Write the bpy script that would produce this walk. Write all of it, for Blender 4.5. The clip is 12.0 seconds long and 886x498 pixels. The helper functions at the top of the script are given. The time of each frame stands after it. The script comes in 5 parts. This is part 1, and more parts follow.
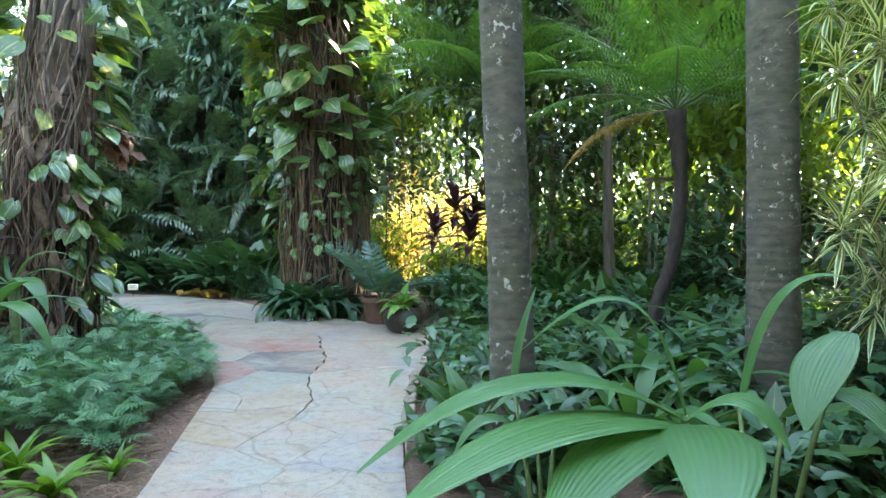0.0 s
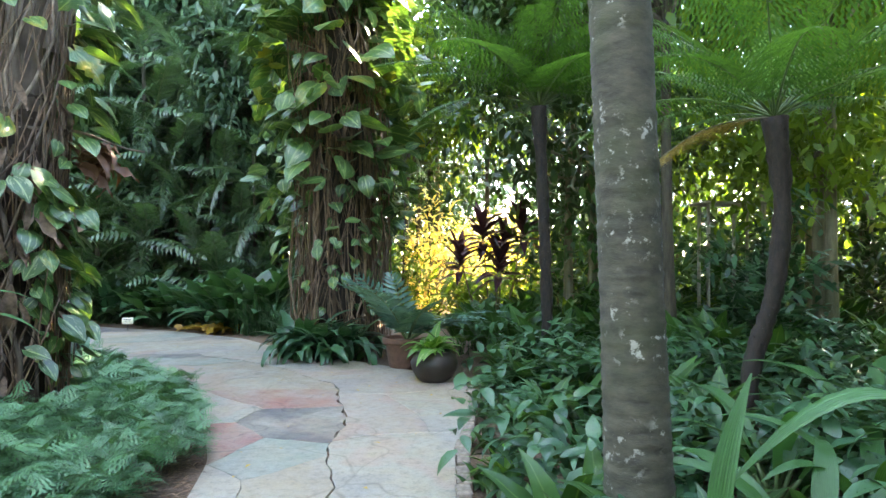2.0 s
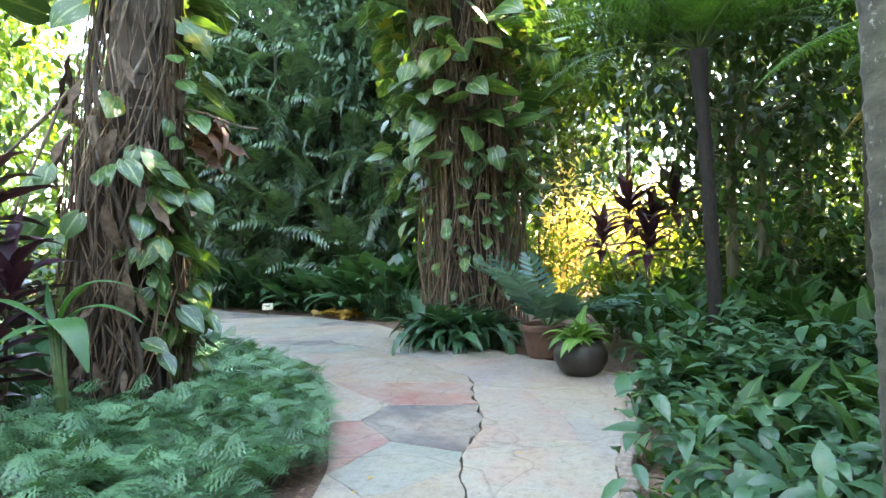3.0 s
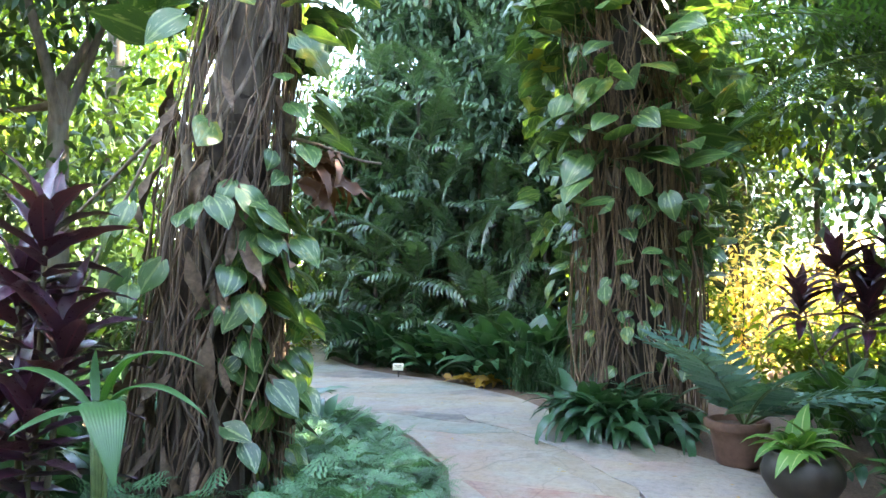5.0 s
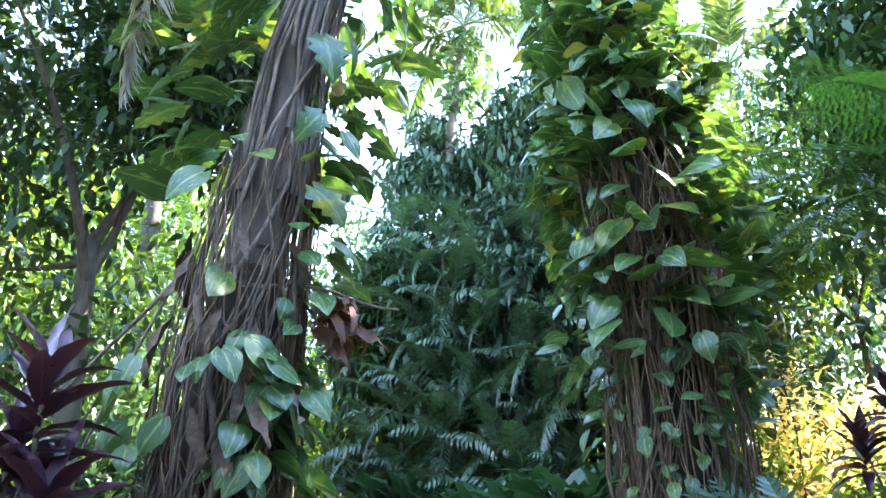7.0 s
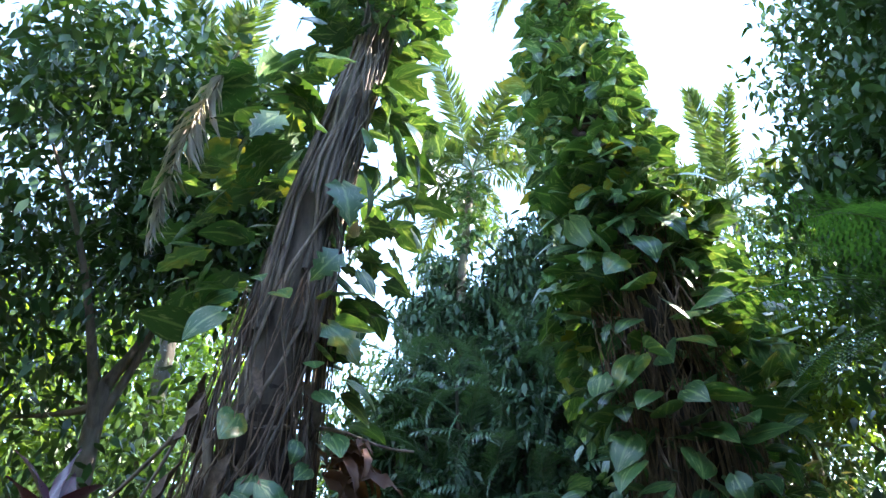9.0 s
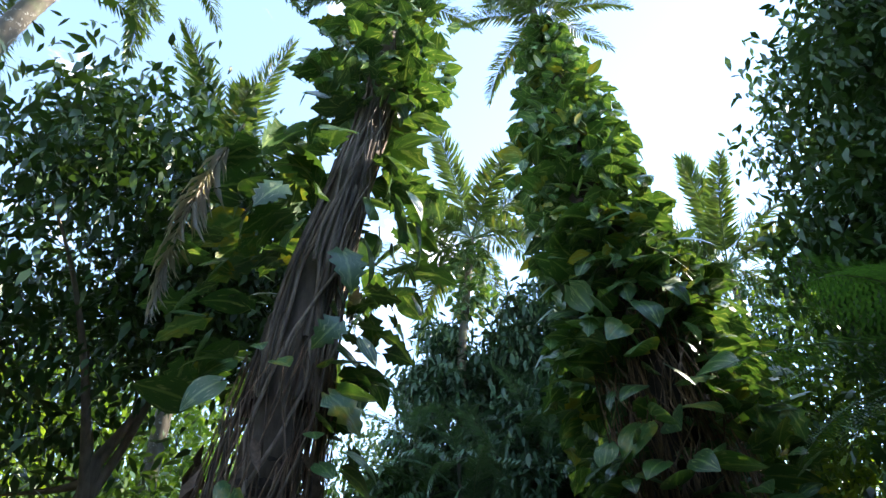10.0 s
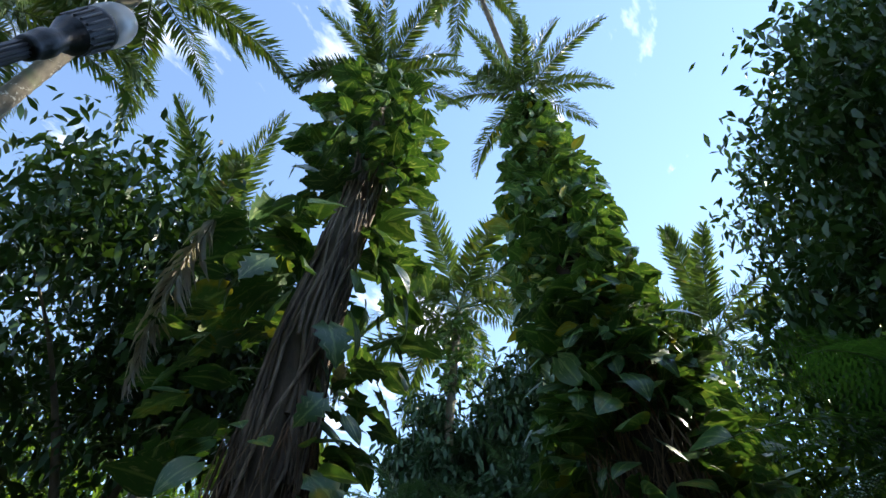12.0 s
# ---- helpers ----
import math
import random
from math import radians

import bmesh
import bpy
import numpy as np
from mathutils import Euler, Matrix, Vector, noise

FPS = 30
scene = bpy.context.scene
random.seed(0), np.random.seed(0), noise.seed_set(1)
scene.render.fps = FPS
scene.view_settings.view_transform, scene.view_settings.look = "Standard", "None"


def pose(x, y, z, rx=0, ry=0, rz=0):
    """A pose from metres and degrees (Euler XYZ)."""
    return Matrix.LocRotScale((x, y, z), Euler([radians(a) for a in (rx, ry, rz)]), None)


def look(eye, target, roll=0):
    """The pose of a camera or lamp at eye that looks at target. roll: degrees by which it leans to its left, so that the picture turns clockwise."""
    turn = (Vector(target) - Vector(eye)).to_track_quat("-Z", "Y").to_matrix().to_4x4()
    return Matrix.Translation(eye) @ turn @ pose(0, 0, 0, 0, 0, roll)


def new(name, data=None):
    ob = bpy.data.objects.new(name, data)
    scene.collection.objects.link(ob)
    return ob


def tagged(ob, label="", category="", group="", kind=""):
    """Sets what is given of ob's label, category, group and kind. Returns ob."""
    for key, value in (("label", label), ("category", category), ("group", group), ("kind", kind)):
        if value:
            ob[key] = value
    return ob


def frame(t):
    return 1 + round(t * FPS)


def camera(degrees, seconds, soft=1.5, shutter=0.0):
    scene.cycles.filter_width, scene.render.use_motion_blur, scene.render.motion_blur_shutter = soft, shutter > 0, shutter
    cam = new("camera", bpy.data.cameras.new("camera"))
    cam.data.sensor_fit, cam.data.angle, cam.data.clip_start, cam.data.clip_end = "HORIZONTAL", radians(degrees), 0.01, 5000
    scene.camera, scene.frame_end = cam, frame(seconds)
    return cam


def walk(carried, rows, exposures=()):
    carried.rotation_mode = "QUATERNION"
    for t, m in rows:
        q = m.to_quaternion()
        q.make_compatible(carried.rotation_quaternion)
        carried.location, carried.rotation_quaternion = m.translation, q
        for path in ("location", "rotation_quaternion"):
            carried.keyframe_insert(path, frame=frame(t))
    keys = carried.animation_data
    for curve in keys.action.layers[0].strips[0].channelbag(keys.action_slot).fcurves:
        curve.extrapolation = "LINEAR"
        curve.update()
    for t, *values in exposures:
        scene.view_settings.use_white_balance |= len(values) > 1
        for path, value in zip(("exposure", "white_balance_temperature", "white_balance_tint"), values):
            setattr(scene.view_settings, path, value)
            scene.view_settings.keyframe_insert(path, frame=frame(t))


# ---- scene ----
cam = camera(70.4, 12.0)
PATH = [
    (0, -0.000, 0.000, 1.650, 88.00, -0.00, 0.00),
    (0.5, -0.089, 0.325, 1.668, 89.19, -0.56, 0.91),
    (1, -0.250, 0.696, 1.695, 90.48, -1.24, 0.67),
    (1.5, -0.346, 1.005, 1.678, 91.02, -1.29, -0.38),
    (2, -0.415, 1.394, 1.694, 90.46, -0.20, 0.63),
    (2.5, -0.465, 1.834, 1.710, 89.28, 0.43, 5.19),
    (3, -0.542, 2.323, 1.646, 88.92, 1.61, 12.70),
    (3.5, -0.624, 2.712, 1.602, 88.73, 2.30, 19.71),
    (5.5, -1.096, 3.805, 1.743, 97.21, -0.78, 25.66),
    (6, -1.085, 3.831, 1.747, 100.90, -0.79, 25.99),
    (6.5, -1.073, 3.850, 1.744, 104.83, -0.28, 26.81),
    (7, -1.059, 3.865, 1.734, 107.44, 0.73, 28.17),
    (9, -1.071, 3.847, 1.694, 120.21, 1.29, 29.59),
    (9.5, -1.075, 3.838, 1.674, 123.64, 1.19, 29.75),
    (10, -1.083, 3.837, 1.685, 126.33, 1.75, 29.83),
    (10.5, -1.083, 3.834, 1.698, 128.15, 2.20, 29.99),
    (11, -1.085, 3.837, 1.710, 129.62, 2.37, 29.66),
    (11.5, -1.080, 3.833, 1.721, 131.31, 2.37, 29.10),
    (12, -1.075, 3.831, 1.729, 132.55, 2.39, 28.86),
]
walk(cam, [(t, pose(x, y, z, rx, ry, rz)) for t, x, y, z, rx, ry, rz in PATH],
     exposures=[(0.0, 4.6, 7600, 13), (1.5, 4.6, 7900, 14), (3.7, 4.8, 8000, 15), (5.3, 4.8, 7200, 19), (7.2, 4.45, 6200, 21), (8.8, 3.6, 6200, 18), (9.5, 2.95, 6300, 16), (10.0, 2.45, 6600, 14), (10.5, 2.05, 6700, 12), (11.0, 1.7, 6700, 10), (12.0, 1.55, 6600, 10)])

# ---- world, sun, exposure ----
SUN_AZ, SUN_EL = 40.0, 37.0      # degrees to the right of +y, and above the horizon
world = bpy.data.worlds.new("sky_world")
scene.world = world
world.use_nodes = True
wn = world.node_tree.nodes
sky = wn.new("ShaderNodeTexSky")
sky.sky_type = "NISHITA"
sky.sun_disc = False
sky.sun_elevation = radians(SUN_EL)
sky.sun_rotation = radians(SUN_AZ)
sky.air_density, sky.dust_density, sky.ozone_density = 1.0, 0.0, 1.5
wn["Background"].inputs["Strength"].default_value = 0.15
world.node_tree.links.new(sky.outputs[0], wn["Background"].inputs["Color"])

sun_data = bpy.data.lights.new("sun", "SUN")
sun_data.energy, sun_data.angle, sun_data.color = 3.7, radians(0.53), (1.0, 0.92, 0.78)
sun = new("sun", sun_data)
sun.matrix_world = look((0, 0, 30), (-math.sin(radians(SUN_AZ)) * 30, -math.cos(radians(SUN_AZ)) * 30, 30 - 30 * math.tan(radians(SUN_EL))))

# ---- mesh helpers ----
rng = np.random.RandomState(11)


def vary(a, b, n=None):
    return rng.uniform(a, b, n)


def tris(quads):
    q = np.asarray(quads)
    return np.vstack([q[:, [0, 1, 2]], q[:, [0, 2, 3]]])


def join(pieces):
    """One (vertices with uv, triangles) out of several."""
    vs, fs, k = [], [], 0
    for v, f in pieces:
        vs.append(v)
        fs.append(f + k)
        k += len(v)
    return np.vstack(vs), np.vstack(fs)


def blade(length, width, n=5, droop=0.6, fold=0.25, rise=0.0, shape=0.75, tip=1.0, wave=0.0):
    """A leaf along +y that rises, bends down and folds along its midrib."""
    t = np.linspace(0, 1, n + 1)
    w = width * 0.5 * np.sin(np.pi * np.clip(t, 0.03, 0.995) ** shape) ** tip
    a = rise - droop * t
    ds = length / n
    y = np.concatenate([[0], np.cumsum(np.cos(a[:-1]) * ds)])
    z = np.concatenate([[0], np.cumsum(np.sin(a[:-1]) * ds)])
    wob = wave * np.sin(t * 17.0)
    v = np.zeros((3 * (n + 1), 5))
    for k, s in enumerate((-1, 0, 1)):
        v[k::3, 0] = s * w * math.cos(fold)
        v[k::3, 1] = y - abs(s) * w * math.sin(fold) * np.sin(a)
        v[k::3, 2] = z + abs(s) * w * math.sin(fold) * np.cos(a) + s * wob
        v[k::3, 3] = 0.5 + 0.5 * s
        v[k::3, 4] = t
    i = np.arange(n)[:, None] * 3
    q = np.vstack([i + [0, 1, 4, 3], i + [1, 2, 5, 4]])
    return v, tris(q)


def leaflet(length, width, droop=0.6, at=0.36):
    """A light six-cornered leaf along +y, bent down towards its tip."""
    h = width * 0.5
    v = np.array([(0, 0, 0, 0.5, 0), (-h, at, 0, 0, at), (h, at, 0, 1, at), (-h * 0.72, at + 0.32, 0, 0.1, at + 0.32), (h * 0.72, at + 0.32, 0, 0.9, at + 0.32), (0, 1, 0, 0.5, 1)], float)
    v[:, 2] = -droop * 0.45 * length * v[:, 1] ** 2
    v[:, 1] *= length * (1 - 0.12 * droop)
    return v, np.array([[0, 2, 1], [1, 2, 4], [1, 4, 3], [3, 4, 5]])


def heart(length, n=7, fold=0.18, droop=0.5, fenestrate=False):
    """A broad heart-shaped leaf with a short stalk; split at the margin when old."""
    t = np.linspace(0, 1, n + 1)
    prof = np.array([np.interp(s, [0, 0.06, 0.2, 0.38, 0.6, 0.8, 0.93, 1], [0.16, 0.5, 0.74, 0.78, 0.62, 0.36, 0.13, 0.0]) for s in t])
    w = length * 0.5 * prof
    if fenestrate:
        w = w * (1 - 0.35 * (np.arange(n + 1) % 2))
    back = np.interp(t, [0, 0.2, 1], [0.16, 0.04, 0.0]) * length
    a = 0.1 - droop * t
    y = np.concatenate([[0], np.cumsum(np.cos(a[:-1]))]) * length / n
    z = np.concatenate([[0], np.cumsum(np.sin(a[:-1]))]) * length / n
    v = np.zeros((5 * (n + 1), 5))
    for k, s in enumerate((-1, -0.5, 0, 0.5, 1)):
        lift = math.sin(fold) * abs(s) - 0.22 * s * s
        v[k::5, 0] = s * w
        v[k::5, 1] = y - abs(s) * back
        v[k::5, 2] = z + w * lift
        v[k::5, 3] = 0.5 + 0.5 * s
        v[k::5, 4] = t
    i = np.arange(n)[:, None] * 5
    q = np.vstack([i + [k, k + 1, k + 6, k + 5] for k in range(4)])
    return v, tris(q)


def tube(points, radii, sides=8, cap=True):
    """A tube along points, with a radius at each."""
    p = np.asarray(points, float)
    r = np.broadcast_to(np.asarray(radii, float), (len(p),))
    d = np.gradient(p, axis=0)
    d /= np.linalg.norm(d, axis=1)[:, None] + 1e-9
    ref = np.array([1.0, 0.0, 0.0]) if abs(d[:, 0]).max() < 0.8 else np.array([0.0, 0.0, 1.0])
    u = np.cross(d, ref)
    u /= np.linalg.norm(u, axis=1)[:, None] + 1e-9
    w = np.cross(d, u)
    ang = np.linspace(0, 2 * np.pi, sides, endpoint=False)
    ring = u[:, None, :] * np.cos(ang)[None, :, None] + w[:, None, :] * np.sin(ang)[None, :, None]
    v = np.zeros((len(p) * sides, 5))
    v[:, :3] = (p[:, None, :] + ring * r[:, None, None]).reshape(-1, 3)
    v[:, 3] = np.tile(ang / (2 * np.pi), len(p))
    v[:, 4] = np.repeat(np.linspace(0, 1, len(p)), sides)
    i = np.arange(len(p) - 1)[:, None, None] * sides
    j = np.arange(sides)[None, :, None]
    k = (j + 1) % sides
    q = np.concatenate([i + j, i + k, i + k + sides, i + j + sides], axis=2).reshape(-1, 4)
    f = tris(q)
    if cap:
        top = (len(p) - 1) * sides
        f = np.vstack([f] + [[[top, top + m, top + m + 1]] for m in range(1, sides - 1)])
    return v, f


def turn(az, el, roll):
    """Rotation matrices (n, 3, 3): +y is turned by az round z after being raised by el and rolled, in radians."""
    az, el, roll = np.broadcast_arrays(np.atleast_1d(az), el, roll)
    ca, sa, ce, se, cr, sr = np.cos(az), np.sin(az), np.cos(el), np.sin(el), np.cos(roll), np.sin(roll)
    o, z = np.ones_like(ca), np.zeros_like(ca)
    rz = np.stack([ca, -sa, z, sa, ca, z, z, z, o], -1).reshape(-1, 3, 3)
    rx = np.stack([o, z, z, z, ce, -se, z, se, ce], -1).reshape(-1, 3, 3)
    ry = np.stack([cr, z, sr, z, o, z, -sr, z, cr], -1).reshape(-1, 3, 3)
    return rz @ rx @ ry


def scatter(template, pos, az, el, roll=0.0, size=1.0, mark=False):
    """The template at many places, joined."""
    v, f = template
    pos = np.atleast_2d(np.asarray(pos, float))
    n = len(pos)
    R = np.broadcast_to(turn(az, el, roll), (n, 3, 3))
    s = np.broadcast_to(np.atleast_1d(size), (n,))
    out = np.zeros((n, len(v), 5))
    out[:, :, :3] = np.einsum("nij,kj->nki", R, v[:, :3]) * s[:, None, None] + pos[:, None, :]
    out[:, :, 3:] = v[None, :, 3:]
    if mark:
        out[:, :, 3] = rng.rand(n)[:, None]
    faces = (f[None] + (np.arange(n) * len(v))[:, None, None]).reshape(-1, 3)
    return out.reshape(-1, 5), faces


def scatter_mix(templates, pos, az, el, roll=0.0, size=1.0, mark=False):
    pos = np.atleast_2d(pos)
    n = len(pos)
    az, el, roll, size = [np.broadcast_to(np.atleast_1d(a), (n,)) for a in (az, el, roll, size)]
    k = np.arange(n) % len(templates)
    return join([scatter(tp, pos[k == i], az[k == i], el[k == i], roll[k == i], size[k == i], mark) for i, tp in enumerate(templates) if (k == i).any()])


def mesh_of(name, piece, mat, smooth=True):
    v, f = piece
    me = bpy.data.meshes.new(name)
    me.vertices.add(len(v))
    me.vertices.foreach_set("co", np.ascontiguousarray(v[:, :3], dtype=np.float32).ravel())
    me.loops.add(3 * len(f))
    me.loops.foreach_set("vertex_index", np.ascontiguousarray(f, dtype=np.int32).ravel())
    me.polygons.add(len(f))
    me.polygons.foreach_set("loop_start", np.arange(0, 3 * len(f), 3, dtype=np.int32))
    uv = me.uv_layers.new(name="UVMap")
    uv.data.foreach_set("uv", np.ascontiguousarray(v[f.ravel(), 3:5], dtype=np.float32).ravel())
    me.update(calc_edges=True)
    me.polygons.foreach_set("use_smooth", np.full(len(f), smooth))
    me.materials.append(mat)
    return me


def part(name, piece, mat, parent=None, label="", smooth=True):
    """ONE mesh object, under a thing or a part."""
    me = piece if isinstance(piece, bpy.types.Mesh) else mesh_of(name, piece, mat, smooth)
    ob = new(name, me)
    ob.parent = parent
    return tagged(ob, label)


def thing(name, at, label, category, group="", kind=""):
    ob = new(name)
    ob.empty_display_size = 0.1
    ob.location = at
    return tagged(ob, label, category, group, kind)


# ---- materials ----
def material(name):
    m = bpy.data.materials.new(name)
    m.use_nodes = True
    nt = m.node_tree
    return m, nt.nodes, nt.links, nt.nodes["Principled BSDF"]


def ramp(nodes, links, fac, stops):
    r = nodes.new("ShaderNodeValToRGB")
    while len(r.color_ramp.elements) < len(stops):
        r.color_ramp.elements.new(0.5)
    for e, (p, c) in zip(r.color_ramp.elements, stops):
        e.position, e.color = p, (*c, 1)
    links.new(fac, r.inputs[0])
    return r.outputs[0]


def noise_of(nodes, links, vec, scale, detail=4.0, rough=0.6):
    n = nodes.new("ShaderNodeTexNoise")
    n.inputs["Scale"].default_value, n.inputs["Detail"].default_value, n.inputs["Roughness"].default_value = scale, detail, rough
    links.new(vec, n.inputs["Vector"])
    return n.outputs["Fac"]


def mathop(nodes, links, op, a, b):
    n = nodes.new("ShaderNodeMath")
    n.operation = op
    for i, x in enumerate((a, b)):
        if isinstance(x, (int, float)):
            n.inputs[i].default_value = x
        else:
            links.new(x, n.inputs[i])
    return n.outputs[0]


def mixcol(nodes, links, fac, a, b, mode="MIX"):
    n = nodes.new("ShaderNodeMix")
    n.data_type, n.blend_type = "RGBA", mode
    for sock, x in ((n.inputs[0], fac), (n.inputs[6], a), (n.inputs[7], b)):
        if isinstance(x, (int, float)):
            sock.default_value = x
        elif isinstance(x, tuple):
            sock.default_value = (*x, 1)
        else:
            links.new(x, sock)
    return n.outputs[2]


def leaf_material(name, dark, light, gloss=0.38, glow=0.35, rib=None, streak=None, margin=None, pleats=0.0, old=None, spec=0.45, by_frond=False):
    """A leaf: its colour varies from leaf to leaf and over the blade; light shines through it."""
    m, nodes, links, bsdf = material(name)
    geo, info, co = nodes.new("ShaderNodeNewGeometry"), nodes.new("ShaderNodeObjectInfo"), nodes.new("ShaderNodeTexCoord")
    each = mathop(nodes, links, "FRACT", mathop(nodes, links, "ADD", geo.outputs["Random Per Island"], info.outputs["Random"]), 0.0)
    if by_frond:
        cut = nodes.new("ShaderNodeSeparateXYZ")
        links.new(co.outputs["UV"], cut.inputs[0])
        each = cut.outputs[0]
    big = noise_of(nodes, links, co.outputs["Object"], 1.3, 3.0)
    fac = mathop(nodes, links, "ADD", mathop(nodes, links, "MULTIPLY", each, 0.6), mathop(nodes, links, "MULTIPLY", big, 0.55))
    stops = [(0.15, dark), (0.85, light)]
    if old:
        stops = [(0.13, dark), (0.83, light), (0.95, old)]
    col = ramp(nodes, links, fac, stops)
    sep = nodes.new("ShaderNodeSeparateXYZ")
    links.new(co.outputs["UV"], sep.inputs[0])
    u, v = sep.outputs[0], sep.outputs[1]
    off = mathop(nodes, links, "ABSOLUTE", mathop(nodes, links, "SUBTRACT", u, 0.5), 0.0)
    if streak:
        mp = nodes.new("ShaderNodeMapping")
        mp.inputs["Scale"].default_value = (7.0, 2.0, 1.0)
        links.new(co.outputs["UV"], mp.inputs[0])
        links.new(mathop(nodes, links, "MULTIPLY", each, 30.0), mp.inputs["Location"])
        s = ramp(nodes, links, noise_of(nodes, links, mp.outputs[0], 1.6, 3.0), [(0.56, (0, 0, 0)), (0.68, (1, 1, 1))])
        col = mixcol(nodes, links, mathop(nodes, links, "MULTIPLY", s, 0.6), col, streak)
    if margin:
        s = ramp(nodes, links, off, [(0.2, (0, 0, 0)), (0.26, (1, 1, 1))])
        col = mixcol(nodes, links, s, col, margin)
    if rib:
        s = ramp(nodes, links, off, [(0.02, (1, 1, 1)), (0.06, (0, 0, 0))])
        col = mixcol(nodes, links, mathop(nodes, links, "MULTIPLY", s, 0.7), col, rib)
    grain = noise_of(nodes, links, co.outputs["Object"], 45.0, 3.0)
    col = mixcol(nodes, links, 0.35, col, ramp(nodes, links, grain, [(0.3, (0.62, 0.62, 0.62)), (0.7, (1.0, 1.0, 1.0))]), "MULTIPLY")
    links.new(col, bsdf.inputs["Base Color"])
    rough = ramp(nodes, links, grain, [(0.2, (gloss - 0.08,) * 3), (0.8, (gloss + 0.14,) * 3)])
    links.new(rough, bsdf.inputs["Roughness"])
    bsdf.inputs["Specular IOR Level"].default_value = spec
    bump = nodes.new("ShaderNodeBump")
    bump.inputs["Strength"].default_value, bump.inputs["Distance"].default_value = 0.25, 0.004
    height = grain
    if pleats:
        height = mathop(nodes, links, "ADD", mathop(nodes, links, "SINE", mathop(nodes, links, "MULTIPLY", u, pleats), 0.0), mathop(nodes, links, "MULTIPLY", grain, 0.5))
        bump.inputs["Strength"].default_value = 0.25
    links.new(height, bump.inputs["Height"])
    links.new(bump.outputs[0], bsdf.inputs["Normal"])
    trans = nodes.new("ShaderNodeBsdfTranslucent")
    links.new(mixcol(nodes, links, 1.0, col, (1.5, 1.45, 0.55), "MULTIPLY"), trans.inputs["Color"])
    mix = nodes.new("ShaderNodeMixShader")
    mix.inputs[0].default_value = glow
    links.new(bsdf.outputs[0], mix.inputs[1])
    links.new(trans.outputs[0], mix.inputs[2])
    links.new(mix.outputs[0], nodes["Material Output"].inputs["Surface"])
    return m


def bark_material(name, dark, light, scale=(14, 14, 3), rough=0.85, lichen=None, moss=None, bump=0.6, rings=0.0):
    m, nodes, links, bsdf = material(name)
    co = nodes.new("ShaderNodeTexCoord")
    mp = nodes.new("ShaderNodeMapping")
    mp.inputs["Scale"].default_value = scale
    links.new(co.outputs["Object"], mp.inputs[0])
    grain = noise_of(nodes, links, mp.outputs[0], 1.0, 7.0, 0.65)
    big = noise_of(nodes, links, co.outputs["Object"], 1.7, 4.0)
    col = ramp(nodes, links, grain, [(0.3, dark), (0.72, light)])
    info, geo = nodes.new("ShaderNodeObjectInfo"), nodes.new("ShaderNodeNewGeometry")
    tone = ramp(nodes, links, geo.outputs["Random Per Island"], [(0.0, (0.4, 0.38, 0.36)), (1.0, (1.25, 1.2, 1.12))])
    col = mixcol(nodes, links, 1.0, col, tone, "MULTIPLY")
    if moss:
        col = mixcol(nodes, links, mathop(nodes, links, "MULTIPLY", ramp(nodes, links, big, [(0.5, (0, 0, 0)), (0.66, (1, 1, 1))]), 0.6), col, moss)
    if lichen:
        blots = noise_of(nodes, links, co.outputs["Object"], 16.0, 6.0, 0.7)
        zone = noise_of(nodes, links, co.outputs["Object"], 2.6, 2.0)
        spot = mathop(nodes, links, "MULTIPLY", ramp(nodes, links, blots, [(0.57, (0, 0, 0)), (0.62, (1, 1, 1))]), ramp(nodes, links, zone, [(0.5, (0, 0, 0)), (0.6, (1, 1, 1))]))
        col = mixcol(nodes, links, spot, col, lichen)
    links.new(col, bsdf.inputs["Base Color"])
    bsdf.inputs["Roughness"].default_value = rough
    b = nodes.new("ShaderNodeBump")
    b.inputs["Strength"].default_value, b.inputs["Distance"].default_value = bump, 0.012
    links.new(grain, b.inputs["Height"])
    links.new(b.outputs[0], bsdf.inputs["Normal"])
    return m


def plain_material(name, a, b, rough=0.7, scale=20.0, bump=0.2, metal=0.0):
    m, nodes, links, bsdf = material(name)
    co = nodes.new("ShaderNodeTexCoord")
    f = noise_of(nodes, links, co.outputs["Object"], scale, 5.0)
    links.new(ramp(nodes, links, f, [(0.3, a), (0.7, b)]), bsdf.inputs["Base Color"])
    bsdf.inputs["Roughness"].default_value, bsdf.inputs["Metallic"].default_value = rough, metal
    bp = nodes.new("ShaderNodeBump")
    bp.inputs["Strength"].default_value, bp.inputs["Distance"].default_value = bump, 0.01
    links.new(f, bp.inputs["Height"])
    links.new(bp.outputs[0], bsdf.inputs["Normal"])
    return m


M_POTHOS = leaf_material("pothos_leaf", (0.026, 0.072, 0.022), (0.068, 0.155, 0.038), gloss=0.30, glow=0.22, rib=(0.25, 0.36, 0.12), streak=(0.42, 0.48, 0.22), old=(0.42, 0.33, 0.03), spec=0.6)
M_LANCE = leaf_material("bed_leaf", (0.017, 0.06, 0.02), (0.054, 0.145, 0.034), gloss=0.36, glow=0.3, rib=(0.12, 0.22, 0.07), spec=0.4)
M_DARKLANCE = leaf_material("dark_strap_leaf", (0.02, 0.068, 0.034), (0.054, 0.145, 0.062), gloss=0.3, glow=0.2, rib=(0.05, 0.12, 0.06), spec=0.45)
M_FERN = leaf_material("lace_fern", (0.02, 0.078, 0.03), (0.11, 0.27, 0.125), gloss=0.38, glow=0.2, by_frond=True)
